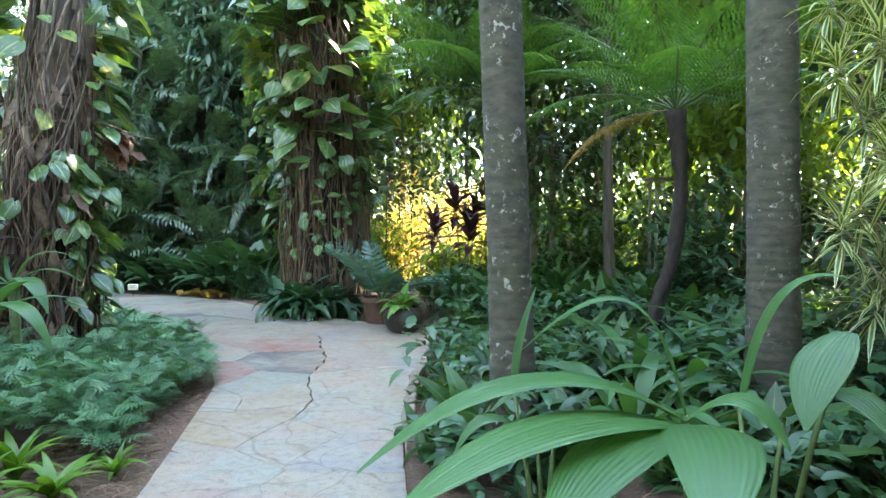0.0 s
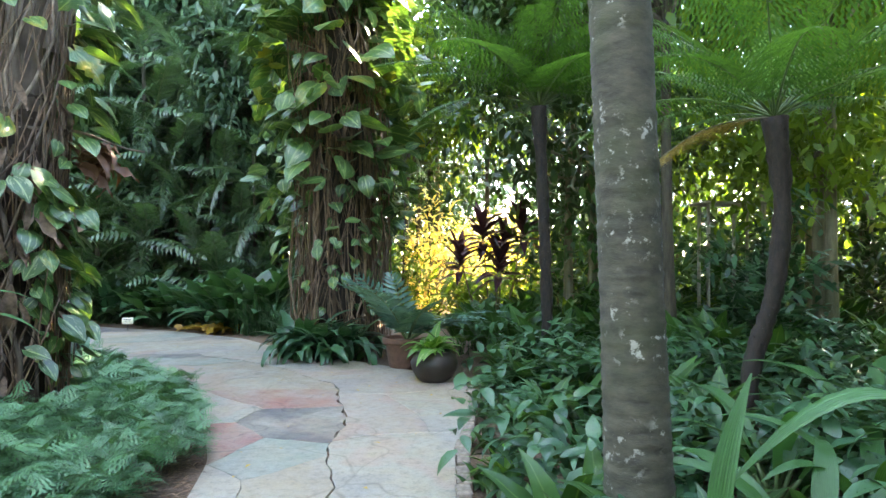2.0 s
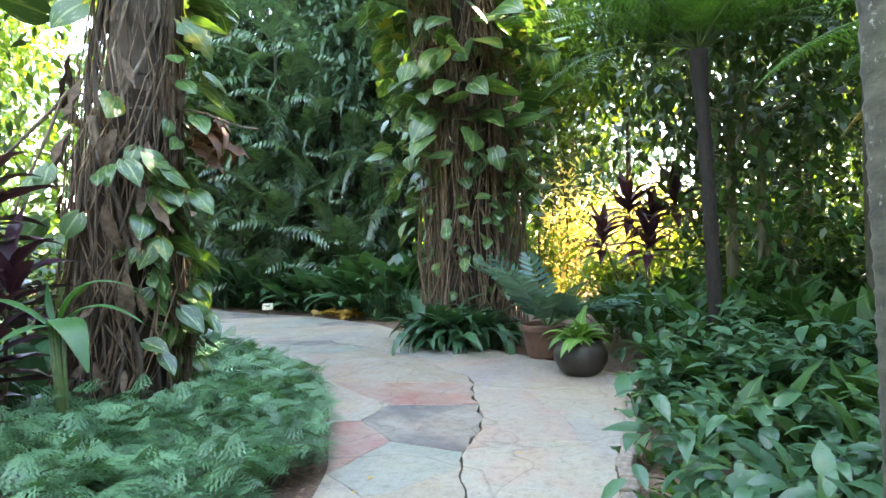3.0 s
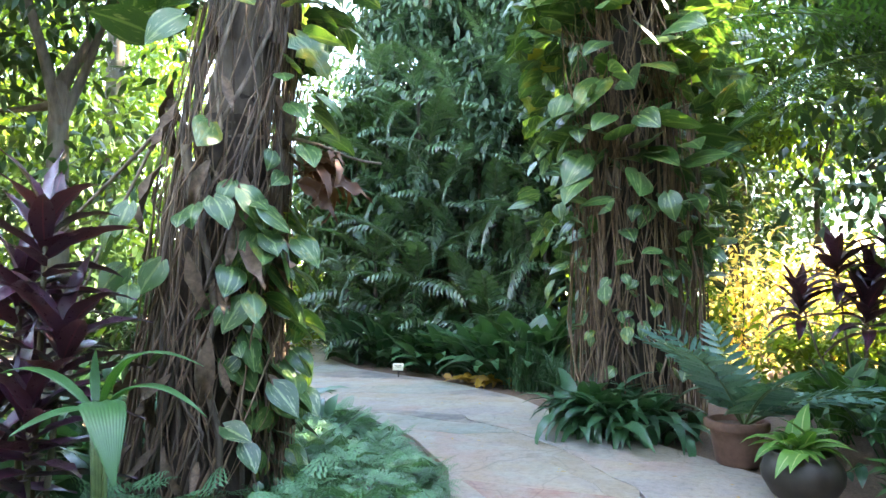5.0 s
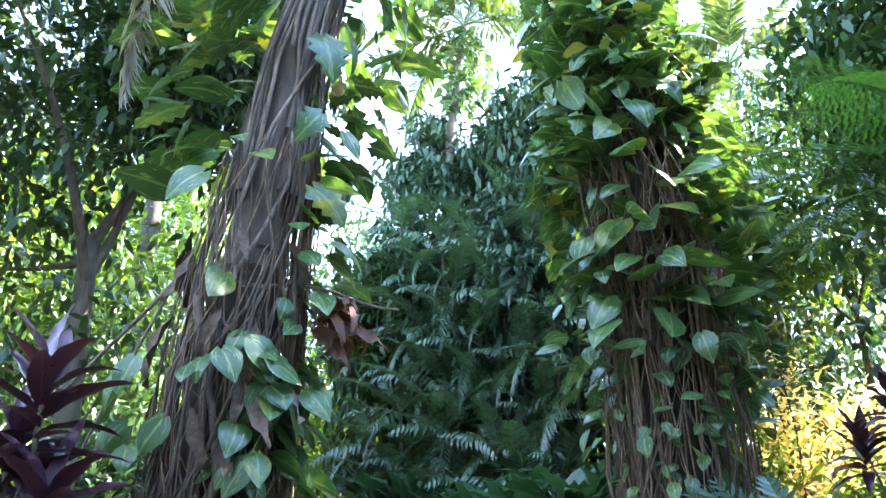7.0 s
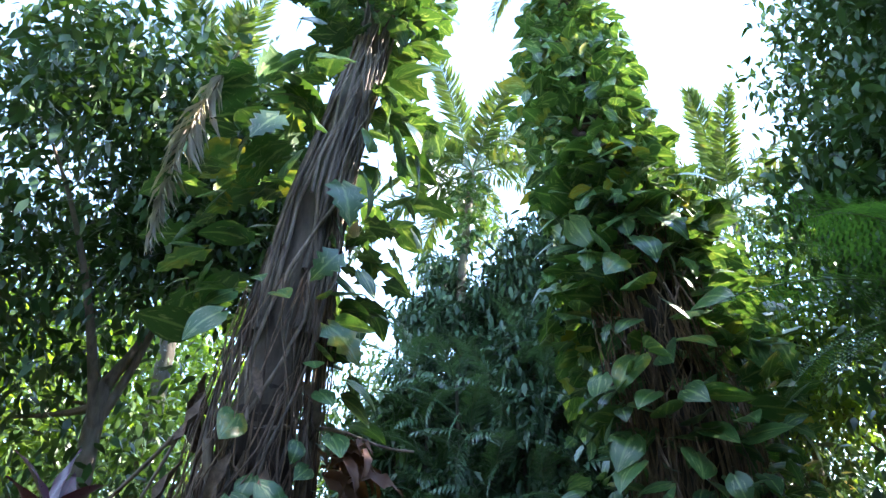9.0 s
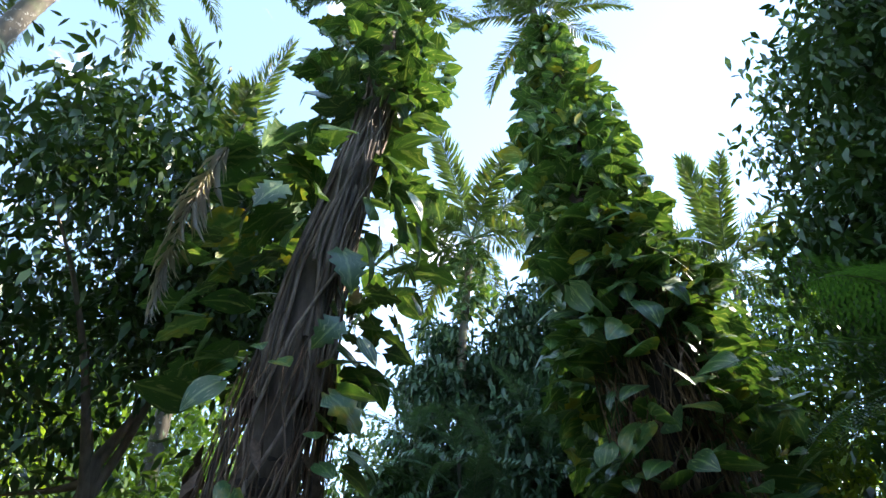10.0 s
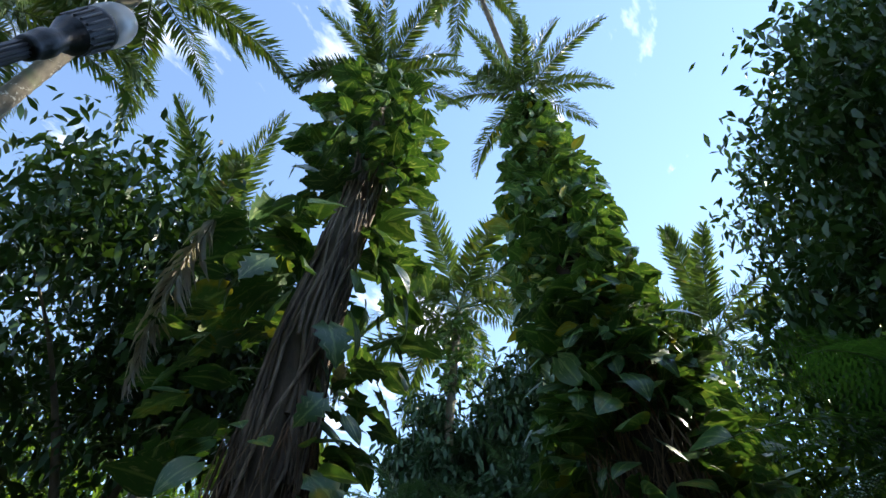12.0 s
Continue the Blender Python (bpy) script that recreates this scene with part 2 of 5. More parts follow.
M_TREEFERN = leaf_material("tree_fern_leaf", (0.032, 0.10, 0.03), (0.085, 0.20, 0.045), gloss=0.42, glow=0.45)
M_DRYFERN = leaf_material("dry_fern_leaf", (0.22, 0.13, 0.04), (0.36, 0.25, 0.08), gloss=0.6, glow=0.4)
M_PALMGRASS = leaf_material("palm_grass_leaf", (0.034, 0.12, 0.035), (0.062, 0.185, 0.05), gloss=0.36, glow=0.3, pleats=75.0, spec=0.55)
M_ZAMIA = leaf_material("cycad_leaf", (0.045, 0.125, 0.095), (0.10, 0.215, 0.155), gloss=0.3, glow=0.2, spec=0.6)
M_TI = leaf_material("ti_leaf", (0.030, 0.012, 0.024), (0.08, 0.026, 0.046), gloss=0.3, glow=0.12, rib=(0.14, 0.03, 0.05), spec=0.6)
M_SONG = leaf_material("striped_dracaena_leaf", (0.04, 0.11, 0.03), (0.08, 0.17, 0.04), gloss=0.35, glow=0.3, margin=(0.55, 0.56, 0.30))
M_PALM = leaf_material("palm_leaflet", (0.036, 0.075, 0.024), (0.09, 0.145, 0.04), gloss=0.35, glow=0.3, old=(0.16, 0.13, 0.04), spec=0.6)
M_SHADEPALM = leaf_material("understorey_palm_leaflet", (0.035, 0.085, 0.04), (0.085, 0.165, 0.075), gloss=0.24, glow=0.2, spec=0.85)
M_DEADPALM = leaf_material("dead_palm_leaflet", (0.26, 0.23, 0.19), (0.44, 0.39, 0.32), gloss=0.7, glow=0.2)
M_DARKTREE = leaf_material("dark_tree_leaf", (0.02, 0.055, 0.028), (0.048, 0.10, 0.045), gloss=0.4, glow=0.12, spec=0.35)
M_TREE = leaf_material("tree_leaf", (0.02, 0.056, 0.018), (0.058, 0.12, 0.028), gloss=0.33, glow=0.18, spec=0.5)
# Paler yellow-green copy of the tree leaf: sunlight put into the colour.
M_SUNTREE = leaf_material("sunlit_tree_leaf", (0.06, 0.125, 0.02), (0.16, 0.25, 0.036), gloss=0.4, glow=0.5)
# Croton yellow and orange, paled so that sun glare sits in the colour.
M_CROTON = leaf_material("sunlit_croton_leaf", (0.62, 0.42, 0.16), (0.78, 0.70, 0.42), gloss=0.4, glow=0.6)
M_DRY = leaf_material("fallen_leaf", (0.25, 0.13, 0.04), (0.50, 0.30, 0.05), gloss=0.6, glow=0.25)
M_DEADBROWN = leaf_material("dead_fern_leaf", (0.09, 0.04, 0.02), (0.19, 0.085, 0.04), gloss=0.6, glow=0.12)
M_VARIEG = leaf_material("pot_plant_leaf", (0.06, 0.17, 0.03), (0.12, 0.27, 0.05), gloss=0.4, glow=0.3, rib=(0.45, 0.5, 0.2), spec=0.5)
M_BROM = leaf_material("bromeliad_leaf", (0.05, 0.15, 0.02), (0.13, 0.28, 0.04), gloss=0.3, glow=0.35)

M_PALMBARK = bark_material("palm_bark", (0.065, 0.055, 0.042), (0.165, 0.145, 0.108), scale=(9, 9, 2.2), lichen=(0.36, 0.355, 0.31), moss=(0.10, 0.12, 0.05), bump=0.35)
M_RINGBARK = bark_material("ringed_palm_bark", (0.03, 0.029, 0.021), (0.115, 0.11, 0.078), scale=(7, 7, 16), lichen=(0.30, 0.30, 0.25), moss=(0.035, 0.048, 0.015), bump=0.8)
M_ROOT = bark_material("aerial_root_bark", (0.058, 0.035, 0.021), (0.31, 0.21, 0.135), scale=(22, 22, 5), bump=0.6)
M_VINESTEM = bark_material("old_vine_stem", (0.07, 0.052, 0.038), (0.33, 0.26, 0.195), scale=(20, 20, 4), bump=0.7)
# Thin stem bark with shade put into its colour, for the thicket.
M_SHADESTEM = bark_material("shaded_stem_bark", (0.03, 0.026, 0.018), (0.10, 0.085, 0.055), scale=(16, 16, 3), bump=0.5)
M_TRUNK = bark_material("rough_bark", (0.10, 0.075, 0.055), (0.24, 0.19, 0.14), scale=(16, 16, 4), moss=(0.09, 0.10, 0.04))
# Shade between the aerial roots, put into a near-black trunk colour.
M_ROOTSHADE = bark_material("root_gap_shade", (0.022, 0.015, 0.010), (0.075, 0.05, 0.033), scale=(18, 18, 4), bump=1.0)
M_FERNTRUNK = bark_material("tree_fern_trunk", (0.010, 0.008, 0.006), (0.04, 0.026, 0.018), scale=(30, 30, 10), bump=1.0)
M_STEM = bark_material("thin_stem_bark", (0.10, 0.09, 0.055), (0.26, 0.24, 0.15), scale=(16, 16, 3), bump=0.4)
M_GREENSTEM = plain_material("green_stalk", (0.05, 0.09, 0.025), (0.10, 0.16, 0.05), rough=0.5)
M_CROWNSHAFT = plain_material("crownshaft", (0.10, 0.17, 0.06), (0.18, 0.25, 0.09), rough=0.45, scale=6)
M_MULCH = plain_material("mulch_soil", (0.06, 0.036, 0.023), (0.20, 0.13, 0.085), rough=0.95, scale=38.0, bump=1.0)
M_CHIP = bark_material("bark_chip", (0.14, 0.08, 0.05), (0.36, 0.24, 0.16), scale=(30, 30, 30), rough=0.9)
M_TERRA = plain_material("terracotta", (0.10, 0.045, 0.028), (0.165, 0.08, 0.05), rough=0.8, scale=14)
M_DARKPOT = plain_material("dark_glazed_pot", (0.018, 0.013, 0.009), (0.038, 0.027, 0.018), rough=0.5, scale=10)
M_EDGE = plain_material("edging_brick", (0.13, 0.105, 0.08), (0.30, 0.245, 0.19), rough=0.9, scale=24, bump=0.6)
M_BLACKMETAL = plain_material("black_painted_metal", (0.012, 0.012, 0.014), (0.03, 0.03, 0.034), rough=0.4, metal=0.3)
M_GLOBE = plain_material("frosted_lamp_glass", (0.62, 0.60, 0.55), (0.75, 0.73, 0.68), rough=0.35, scale=5, bump=0.05)
globe_glass = M_GLOBE.node_tree.nodes["Principled BSDF"]
globe_glass.inputs["Transmission Weight"].default_value = 0.55
M_LABEL = plain_material("cream_label_plate", (0.62, 0.56, 0.38), (0.72, 0.66, 0.46), rough=0.5)
M_INK = plain_material("dark_print", (0.03, 0.03, 0.03), (0.05, 0.05, 0.05), rough=0.6)
M_RAIL = plain_material("weathered_wood", (0.22, 0.20, 0.17), (0.40, 0.37, 0.31), rough=0.8)
M_SHEATH = plain_material("palm_flower_stalks", (0.36, 0.30, 0.18), (0.52, 0.45, 0.30), rough=0.8, scale=40)


def concrete_material(name, wash=None):
    """Stained, worn concrete: pale, with each slab washed in its own faded colour."""
    m, nodes, links, bsdf = material(name)
    co, info = nodes.new("ShaderNodeTexCoord"), nodes.new("ShaderNodeObjectInfo")
    even = wash is None
    if even:
        wash = ramp(nodes, links, info.outputs["Random"], [(0.0, (0.43, 0.38, 0.29)), (0.22, (0.46, 0.35, 0.22)), (0.4, (0.37, 0.38, 0.31)), (0.55, (0.46, 0.40, 0.29)), (0.7, (0.33, 0.33, 0.32)), (0.86, (0.46, 0.33, 0.25))])
    big = noise_of(nodes, links, co.outputs["Object"], 1.6, 6.0, 0.7)
    col = mixcol(nodes, links, ramp(nodes, links, big, [(0.36, (0.08, 0.08, 0.08)), (0.6, (0.85, 0.85, 0.85))]), (0.47, 0.42, 0.335), wash)
    stain = noise_of(nodes, links, co.outputs["Object"], 2.9, 8.0, 0.72)
    col = mixcol(nodes, links, 1.0, col, ramp(nodes, links, stain, [(0.32, (0.6, 0.61, 0.63)), (0.56, (0.64, 0.62, 0.585))]), "MULTIPLY")
    tint = noise_of(nodes, links, co.outputs["Object"], 0.75, 3.0, 0.55)
    col = mixcol(nodes, links, 0.26 if even else 0.12, col, ramp(nodes, links, tint, [(0.38, (0.22, 0.24, 0.27)), (0.45, (0.42, 0.36, 0.27)), (0.5, (0.31, 0.34, 0.29)), (0.55, (0.44, 0.26, 0.21)), (0.62, (0.42, 0.32, 0.18))]))
    fine = noise_of(nodes, links, co.outputs["Object"], 55.0, 5.0, 0.7)
    col = mixcol(nodes, links, 1.0, col, ramp(nodes, links, fine, [(0.3, (0.75, 0.75, 0.75)), (0.62, (1.04, 1.04, 1.04))]), "MULTIPLY")
    warp = nodes.new("ShaderNodeVectorMath")
    warp.operation = "MULTIPLY_ADD"
    wob = nodes.new("ShaderNodeTexNoise")
    wob.inputs["Scale"].default_value = 1.1
    links.new(co.outputs["Object"], wob.inputs["Vector"])
    links.new(wob.outputs["Color"], warp.inputs[0])
    warp.inputs[1].default_value = (1.6, 1.6, 0.0)
    links.new(co.outputs["Object"], warp.inputs[2])
    cell = nodes.new("ShaderNodeTexVoronoi")
    cell.feature = "DISTANCE_TO_EDGE"
    cell.inputs["Scale"].default_value = 0.6
    links.new(warp.outputs[0], cell.inputs["Vector"])
    hair = ramp(nodes, links, cell.outputs["Distance"], [(0.002, (0.42, 0.40, 0.38)), (0.009, (1.0, 1.0, 1.0))])
    col = mixcol(nodes, links, 0.5, col, hair, "MULTIPLY")
    speck = noise_of(nodes, links, co.outputs["Object"], 13.0, 6.0, 0.75)
    col = mixcol(nodes, links, 1.0, col, ramp(nodes, links, speck, [(0.34, (0.66, 0.66, 0.67)), (0.5, (1.0, 1.0, 1.0)), (0.7, (1.12, 1.1, 1.06))]), "MULTIPLY")
    links.new(col, bsdf.inputs["Base Color"])
    links.new(ramp(nodes, links, stain, [(0.3, (0.40, 0.40, 0.40)), (0.7, (0.68, 0.68, 0.68))]), bsdf.inputs["Roughness"])
    b = nodes.new("ShaderNodeBump")
    b.inputs["Strength"].default_value, b.inputs["Distance"].default_value = 0.35, 0.006
    links.new(fine, b.inputs["Height"])
    links.new(b.outputs[0], bsdf.inputs["Normal"])
    return m


M_CONCRETE = concrete_material("stained_concrete")
M_CONC_RED = concrete_material("red_stained_concrete", (0.42, 0.15, 0.12))
M_CONC_DARK = concrete_material("slate_stained_concrete", (0.085, 0.085, 0.10))
M_CONC_OCHRE = concrete_material("ochre_stained_concrete", (0.44, 0.34, 0.21))
M_CONC_GREEN = concrete_material("green_stained_concrete", (0.27, 0.34, 0.28))

# ---- ground and path ----
from mathutils import geometry

EDGES = [((-1.3, -7), (0.75, -7)), ((-1.5, -2), (0.7, -2)), ((-1.6, 0), (0.55, 0)), ((-1.75, 2), (0.12, 2)), ((-1.87, 3.77), (-0.22, 3.77)),
         ((-2.17, 5.4), (-0.36, 5.4)), ((-2.38, 6.5), (-0.36, 6.8)), ((-3.0, 8.0), (-0.2, 8.3)), ((-3.7, 9.4), (-0.1, 9.8)), ((-4.7, 10.5), (-1.6, 11.1)),
         ((-6.2, 11.5), (-3.1, 12.2)), ((-7.8, 12.5), (-4.45, 13.8)), ((-9.2, 13.3), (-6.3, 14.95)), ((-10.8, 14.2), (-9.0, 15.9)), ((-12.6, 15.8), (-11.3, 17.8)), ((-17, 23), (-14.6, 24.2))]


def smooth_line(points, n):
    p = np.asarray(points, float)
    k = np.linspace(0, len(p) - 1, n)
    out = np.stack([np.interp(k, np.arange(len(p)), p[:, i]) for i in range(2)], 1)
    for _ in range(3):
        out[1:-1] = (out[:-2] + 2 * out[1:-1] + out[2:]) / 4
    return out


PATH_N = 240
PATH_L, PATH_R = smooth_line([e[0] for e in EDGES], PATH_N), smooth_line([e[1] for e in EDGES], PATH_N)


def on_path(s, u):
    k = np.clip(s, 0, 1) * (PATH_N - 1)
    a = np.array([np.interp(k, np.arange(PATH_N), PATH_L[:, i]) for i in range(2)])
    b = np.array([np.interp(k, np.arange(PATH_N), PATH_R[:, i]) for i in range(2)])
    return a * (1 - u) + b * u


def path_place(x, y):
    best = (1e9, 0, 0)
    for s in np.linspace(0, 1, 240):
        for u in np.linspace(0, 1, 21):
            p = on_path(s, u)
            best = min(best, ((p[0] - x) ** 2 + (p[1] - y) ** 2, s, u))
    return best[1], best[2]


def to_path(x, y):
    """How far a place lies outside the path, in metres (negative on it)."""
    mid = (PATH_L + PATH_R) / 2
    k = ((mid - [x, y]) ** 2).sum(1).argmin()
    return math.hypot(*(mid[k] - [x, y])) - 0.5 * math.hypot(*(PATH_L[k] - PATH_R[k]))


def sheet(size, z, mat, name):
    n = 60
    g = np.sign(np.linspace(-1, 1, n)) * np.abs(np.linspace(-1, 1, n)) ** 4 * size
    x, y = np.meshgrid(g, g)
    v = np.zeros((n * n, 5))
    v[:, 0], v[:, 1], v[:, 2] = x.ravel(), y.ravel() + 8, z
    i = (np.arange(n - 1)[:, None] * n + np.arange(n - 1)[None, :]).reshape(-1, 1)
    return part(name, (v, tris(i + [0, 1, n + 1, n])), mat)


ground = tagged(sheet(2500, -0.045, M_MULCH, "ground"), "dark brown bark mulch and soil under the planting", "ground", kind="structure")
paving = tagged(new("pavement"), "stained grey concrete garden path with cracked joints", "path", kind="structure")


def clip(poly, a, b, c):
    """The side a*x + b*y <= c of a polygon."""
    out = []
    for p, q in zip(poly, poly[1:] + poly[:1]):
        dp, dq = a * p[0] + b * p[1] - c, a * q[0] + b * q[1] - c
        if dp <= 0:
            out.append(p)
        if dp * dq < 0:
            k = dp / (dp - dq)
            out.append((p[0] + k * (q[0] - p[0]), p[1] + k * (q[1] - p[1])))
    return out


def crack_line(s):
    """The main crack's place across the path."""
    return 0.50 + 0.018 * math.sin(s * 75) + 0.007 * math.sin(s * 330 + 1) + 0.004 * math.sin(s * 870) + 0.35 * max(0, s - 0.56)


def slab_mesh(poly, mat, top, bend=None):
    pts = []
    for p, q in zip(poly, poly[1:] + poly[:1]):
        m = max(2, int(abs(p[0] - q[0]) * 200 + abs(p[1] - q[1]) * 9))
        for k in range(m):
            pts.append((p[0] + (q[0] - p[0]) * k / m, p[1] + (q[1] - p[1]) * k / m))
    if bend:
        pts = [bend(s, u) for s, u in pts]
    world_pts = np.array([on_path(s, u) for s, u in pts])
    for k, (s, u) in enumerate(pts):
        x, y = world_pts[k]
        inner = min(1.0, 4 * min(u, 1 - u))
        world_pts[k] += inner * 0.16 * np.array([noise.noise((x * 0.9, y * 0.9, 5)), noise.noise((x * 0.9, y * 0.9, 9))])
    mid = world_pts.mean(0)
    d = mid - world_pts
    ln = np.linalg.norm(d, axis=1)[:, None] + 1e-9
    rings = [(world_pts + d / ln * 0.003, -0.05), (world_pts + d / ln * 0.002, top - 0.005), (world_pts + d / ln * 0.007, top)]
    n = len(pts)
    v = np.zeros((3 * n, 5))
    for k, (r, z) in enumerate(rings):
        wob = np.array([noise.noise((x * 7, y * 7, 0)) for x, y in r]) * 0.006
        v[k * n:(k + 1) * n, :2] = r + (wob[:, None] * d / ln)
        v[k * n:(k + 1) * n, 2] = z
    i = np.arange(n)[:, None]
    j = (i + 1) % n
    cap = np.array(geometry.tessellate_polygon([[Vector((x, y, 0)) for x, y in v[2 * n:, :2]]])) + 2 * n
    f = np.vstack([tris(np.hstack([i + a, j + a, j + a + n, i + a + n])) for a in (0, n)] + [cap])
    return v, f


def lay_slabs(s0, s1, u0, u1, seeds, bend=None):
    for k, (s, u, mat) in enumerate(seeds):
        poly = [(s0, u0), (s1, u0), (s1, u1), (s0, u1)]
        for m, (a, b, _) in enumerate(seeds):
            if m != k:
                ds, du = (a - s) * 30, (b - u) * 2
                mid = ((a * 30 + s * 30) / 2 * ds + (b * 2 + u * 2) / 2 * du)
                poly = clip(poly, ds * 30, du * 2, mid)
                if len(poly) < 3:
                    break
        if len(poly) >= 3:
            part("slab", slab_mesh(poly, mat, float(vary(-0.002, 0.002)), bend), mat, paving, smooth=False)


S_A = path_place(-1.3, 5.6)[0]
S_B = path_place(-2.9, 12.6)[0]
seeds = [(vary(0, S_A), vary(0.1, 0.9), M_CONCRETE) for _ in range(13)]
for x, y, mm in ((-1.75, 5.25, M_CONC_OCHRE), (-1.9, 4.3, M_CONCRETE), (-1.0, 4.9, M_CONCRETE)):
    seeds.append((*path_place(x, y), mm))
lay_slabs(0, S_A, 0, 1, seeds)
left = [(-2.66, 7.0, M_CONC_RED), (-1.95, 7.75, M_CONC_DARK), (-2.0, 6.5, M_CONC_GREEN), (-2.25, 6.0, M_CONCRETE), (-1.6, 6.0, M_CONC_OCHRE), (-3.05, 8.2, M_CONCRETE), (-2.3, 8.8, M_CONC_RED),
        (-2.8, 9.6, M_CONCRETE), (-1.9, 9.8, M_CONC_OCHRE), (-3.6, 10.2, M_CONCRETE), (-2.9, 11.0, M_CONC_OCHRE), (-4.1, 11.3, M_CONC_GREEN), (-3.6, 12.0, M_CONC_DARK), (-2.4, 11.9, M_CONC_GREEN)]


def bend_left(s, u):
    return s, u * crack_line(s)


def bend_right(s, u):
    c = crack_line(s) + 0.004
    return s, c + u * (1 - c)


seeds = []
for x, y, mm in left:
    s, u = path_place(x, y)
    seeds.append((s, min(1, u / crack_line(s)), mm))
lay_slabs(S_A + 0.0008, S_B, 0, 1, seeds, bend_left)
lay_slabs(S_A + 0.0008, S_B, 0, 1, [(S_A + (S_B - S_A) * k, u, M_CONCRETE) for k, u in ((0.12, 0.5), (0.36, 0.25), (0.4, 0.8), (0.6, 0.5), (0.8, 0.3), (0.93, 0.75))], bend_right)
seeds = [(S_B + (1 - S_B) * (k + vary(0.1, 0.9)) / 16, vary(0.1, 0.9), (M_CONCRETE, M_CONCRETE, M_CONC_OCHRE, M_CONC_DARK, M_CONC_GREEN)[k % 5]) for k in range(16)]
lay_slabs(S_B, 1, 0, 1, seeds)

# brick edging along the bed
edging = thing("brick_edging", (0, 0, 0), "row of old mossy bricks edging the path", "edging", kind="structure")


def brick_mesh():
    bm = bmesh.new()
    bmesh.ops.create_cube(bm, size=1, matrix=Matrix.Diagonal((0.11, 0.2, 0.12, 1)))
    bmesh.ops.bevel(bm, geom=bm.edges[:], offset=0.008, segments=1, affect="EDGES")
    me = bpy.data.meshes.new("brick")
    bm.to_mesh(me)
    bm.free()
    me.materials.append(M_EDGE)
    return me


BRICK = brick_mesh()
run = np.array([p for p in PATH_R if 4.6 < p[1] < 9.75])
dist = np.concatenate([[0], np.cumsum(np.linalg.norm(np.diff(run, axis=0), axis=1))])
for d in np.arange(0.1, dist[-1], 0.215):
    p = [np.interp(d, dist, run[:, i]) for i in range(2)]
    q = [np.interp(d + 0.05, dist, run[:, i]) for i in range(2)]
    ob = part("brick", BRICK, M_EDGE, edging)
    ob.matrix_basis = pose(p[0] + 0.055 + vary(-0.01, 0.01), p[1], -0.012 + vary(-0.012, 0.012), vary(-4, 4), vary(-5, 5), -math.degrees(math.atan2(q[0] - p[0], q[1] - p[1])) + vary(-5, 5))


# ---- plants: shapes ----
def pinnate(length, pairs, leaf, leaf_w, droop, lift=0.3, sweep=0.9, plume=0.0, base=0.12, n=2, leaf_droop=0.7, taper=0.35):
    """A feather leaf along +y: (rachis, leaflets)."""
    t = np.linspace(0, 1, 13)
    a = 0.15 - droop * t ** 1.4
    y = np.concatenate([[0], np.cumsum(np.cos(a[:-1]))]) * length / 12
    z = np.concatenate([[0], np.cumsum(np.sin(a[:-1]))]) * length / 12
    line = np.stack([np.zeros(13), y, z], 1)
    rachis = tube(line, np.linspace(0.018, 0.003, 13) * max(0.35, length / 2.5), 5)
    s = np.linspace(base, 0.99, pairs)
    pos = np.stack([np.interp(s, t, line[:, i]) for i in range(3)], 1)
    el = np.interp(s, t, a)
    env = np.sin(np.pi * np.clip(0.12 + 0.86 * s, 0, 1)) ** taper * (1 - 0.35 * s)
    tp = blade(leaf, leaf_w, n, droop=leaf_droop, fold=0.3, shape=0.7)
    out = []
    for side in (-1, 1):
        az = -side * (sweep + vary(-0.1, 0.1, pairs) - 0.5 * s ** 3)
        ee = lift + el * 0.6 + plume * vary(-1, 1, pairs)
        out.append(scatter(tp, pos, az, ee, side * 0.25 + vary(-0.2, 0.2, pairs), np.maximum(0.12, env) * vary(0.88, 1.1, pairs)))
    return rachis, join(out)


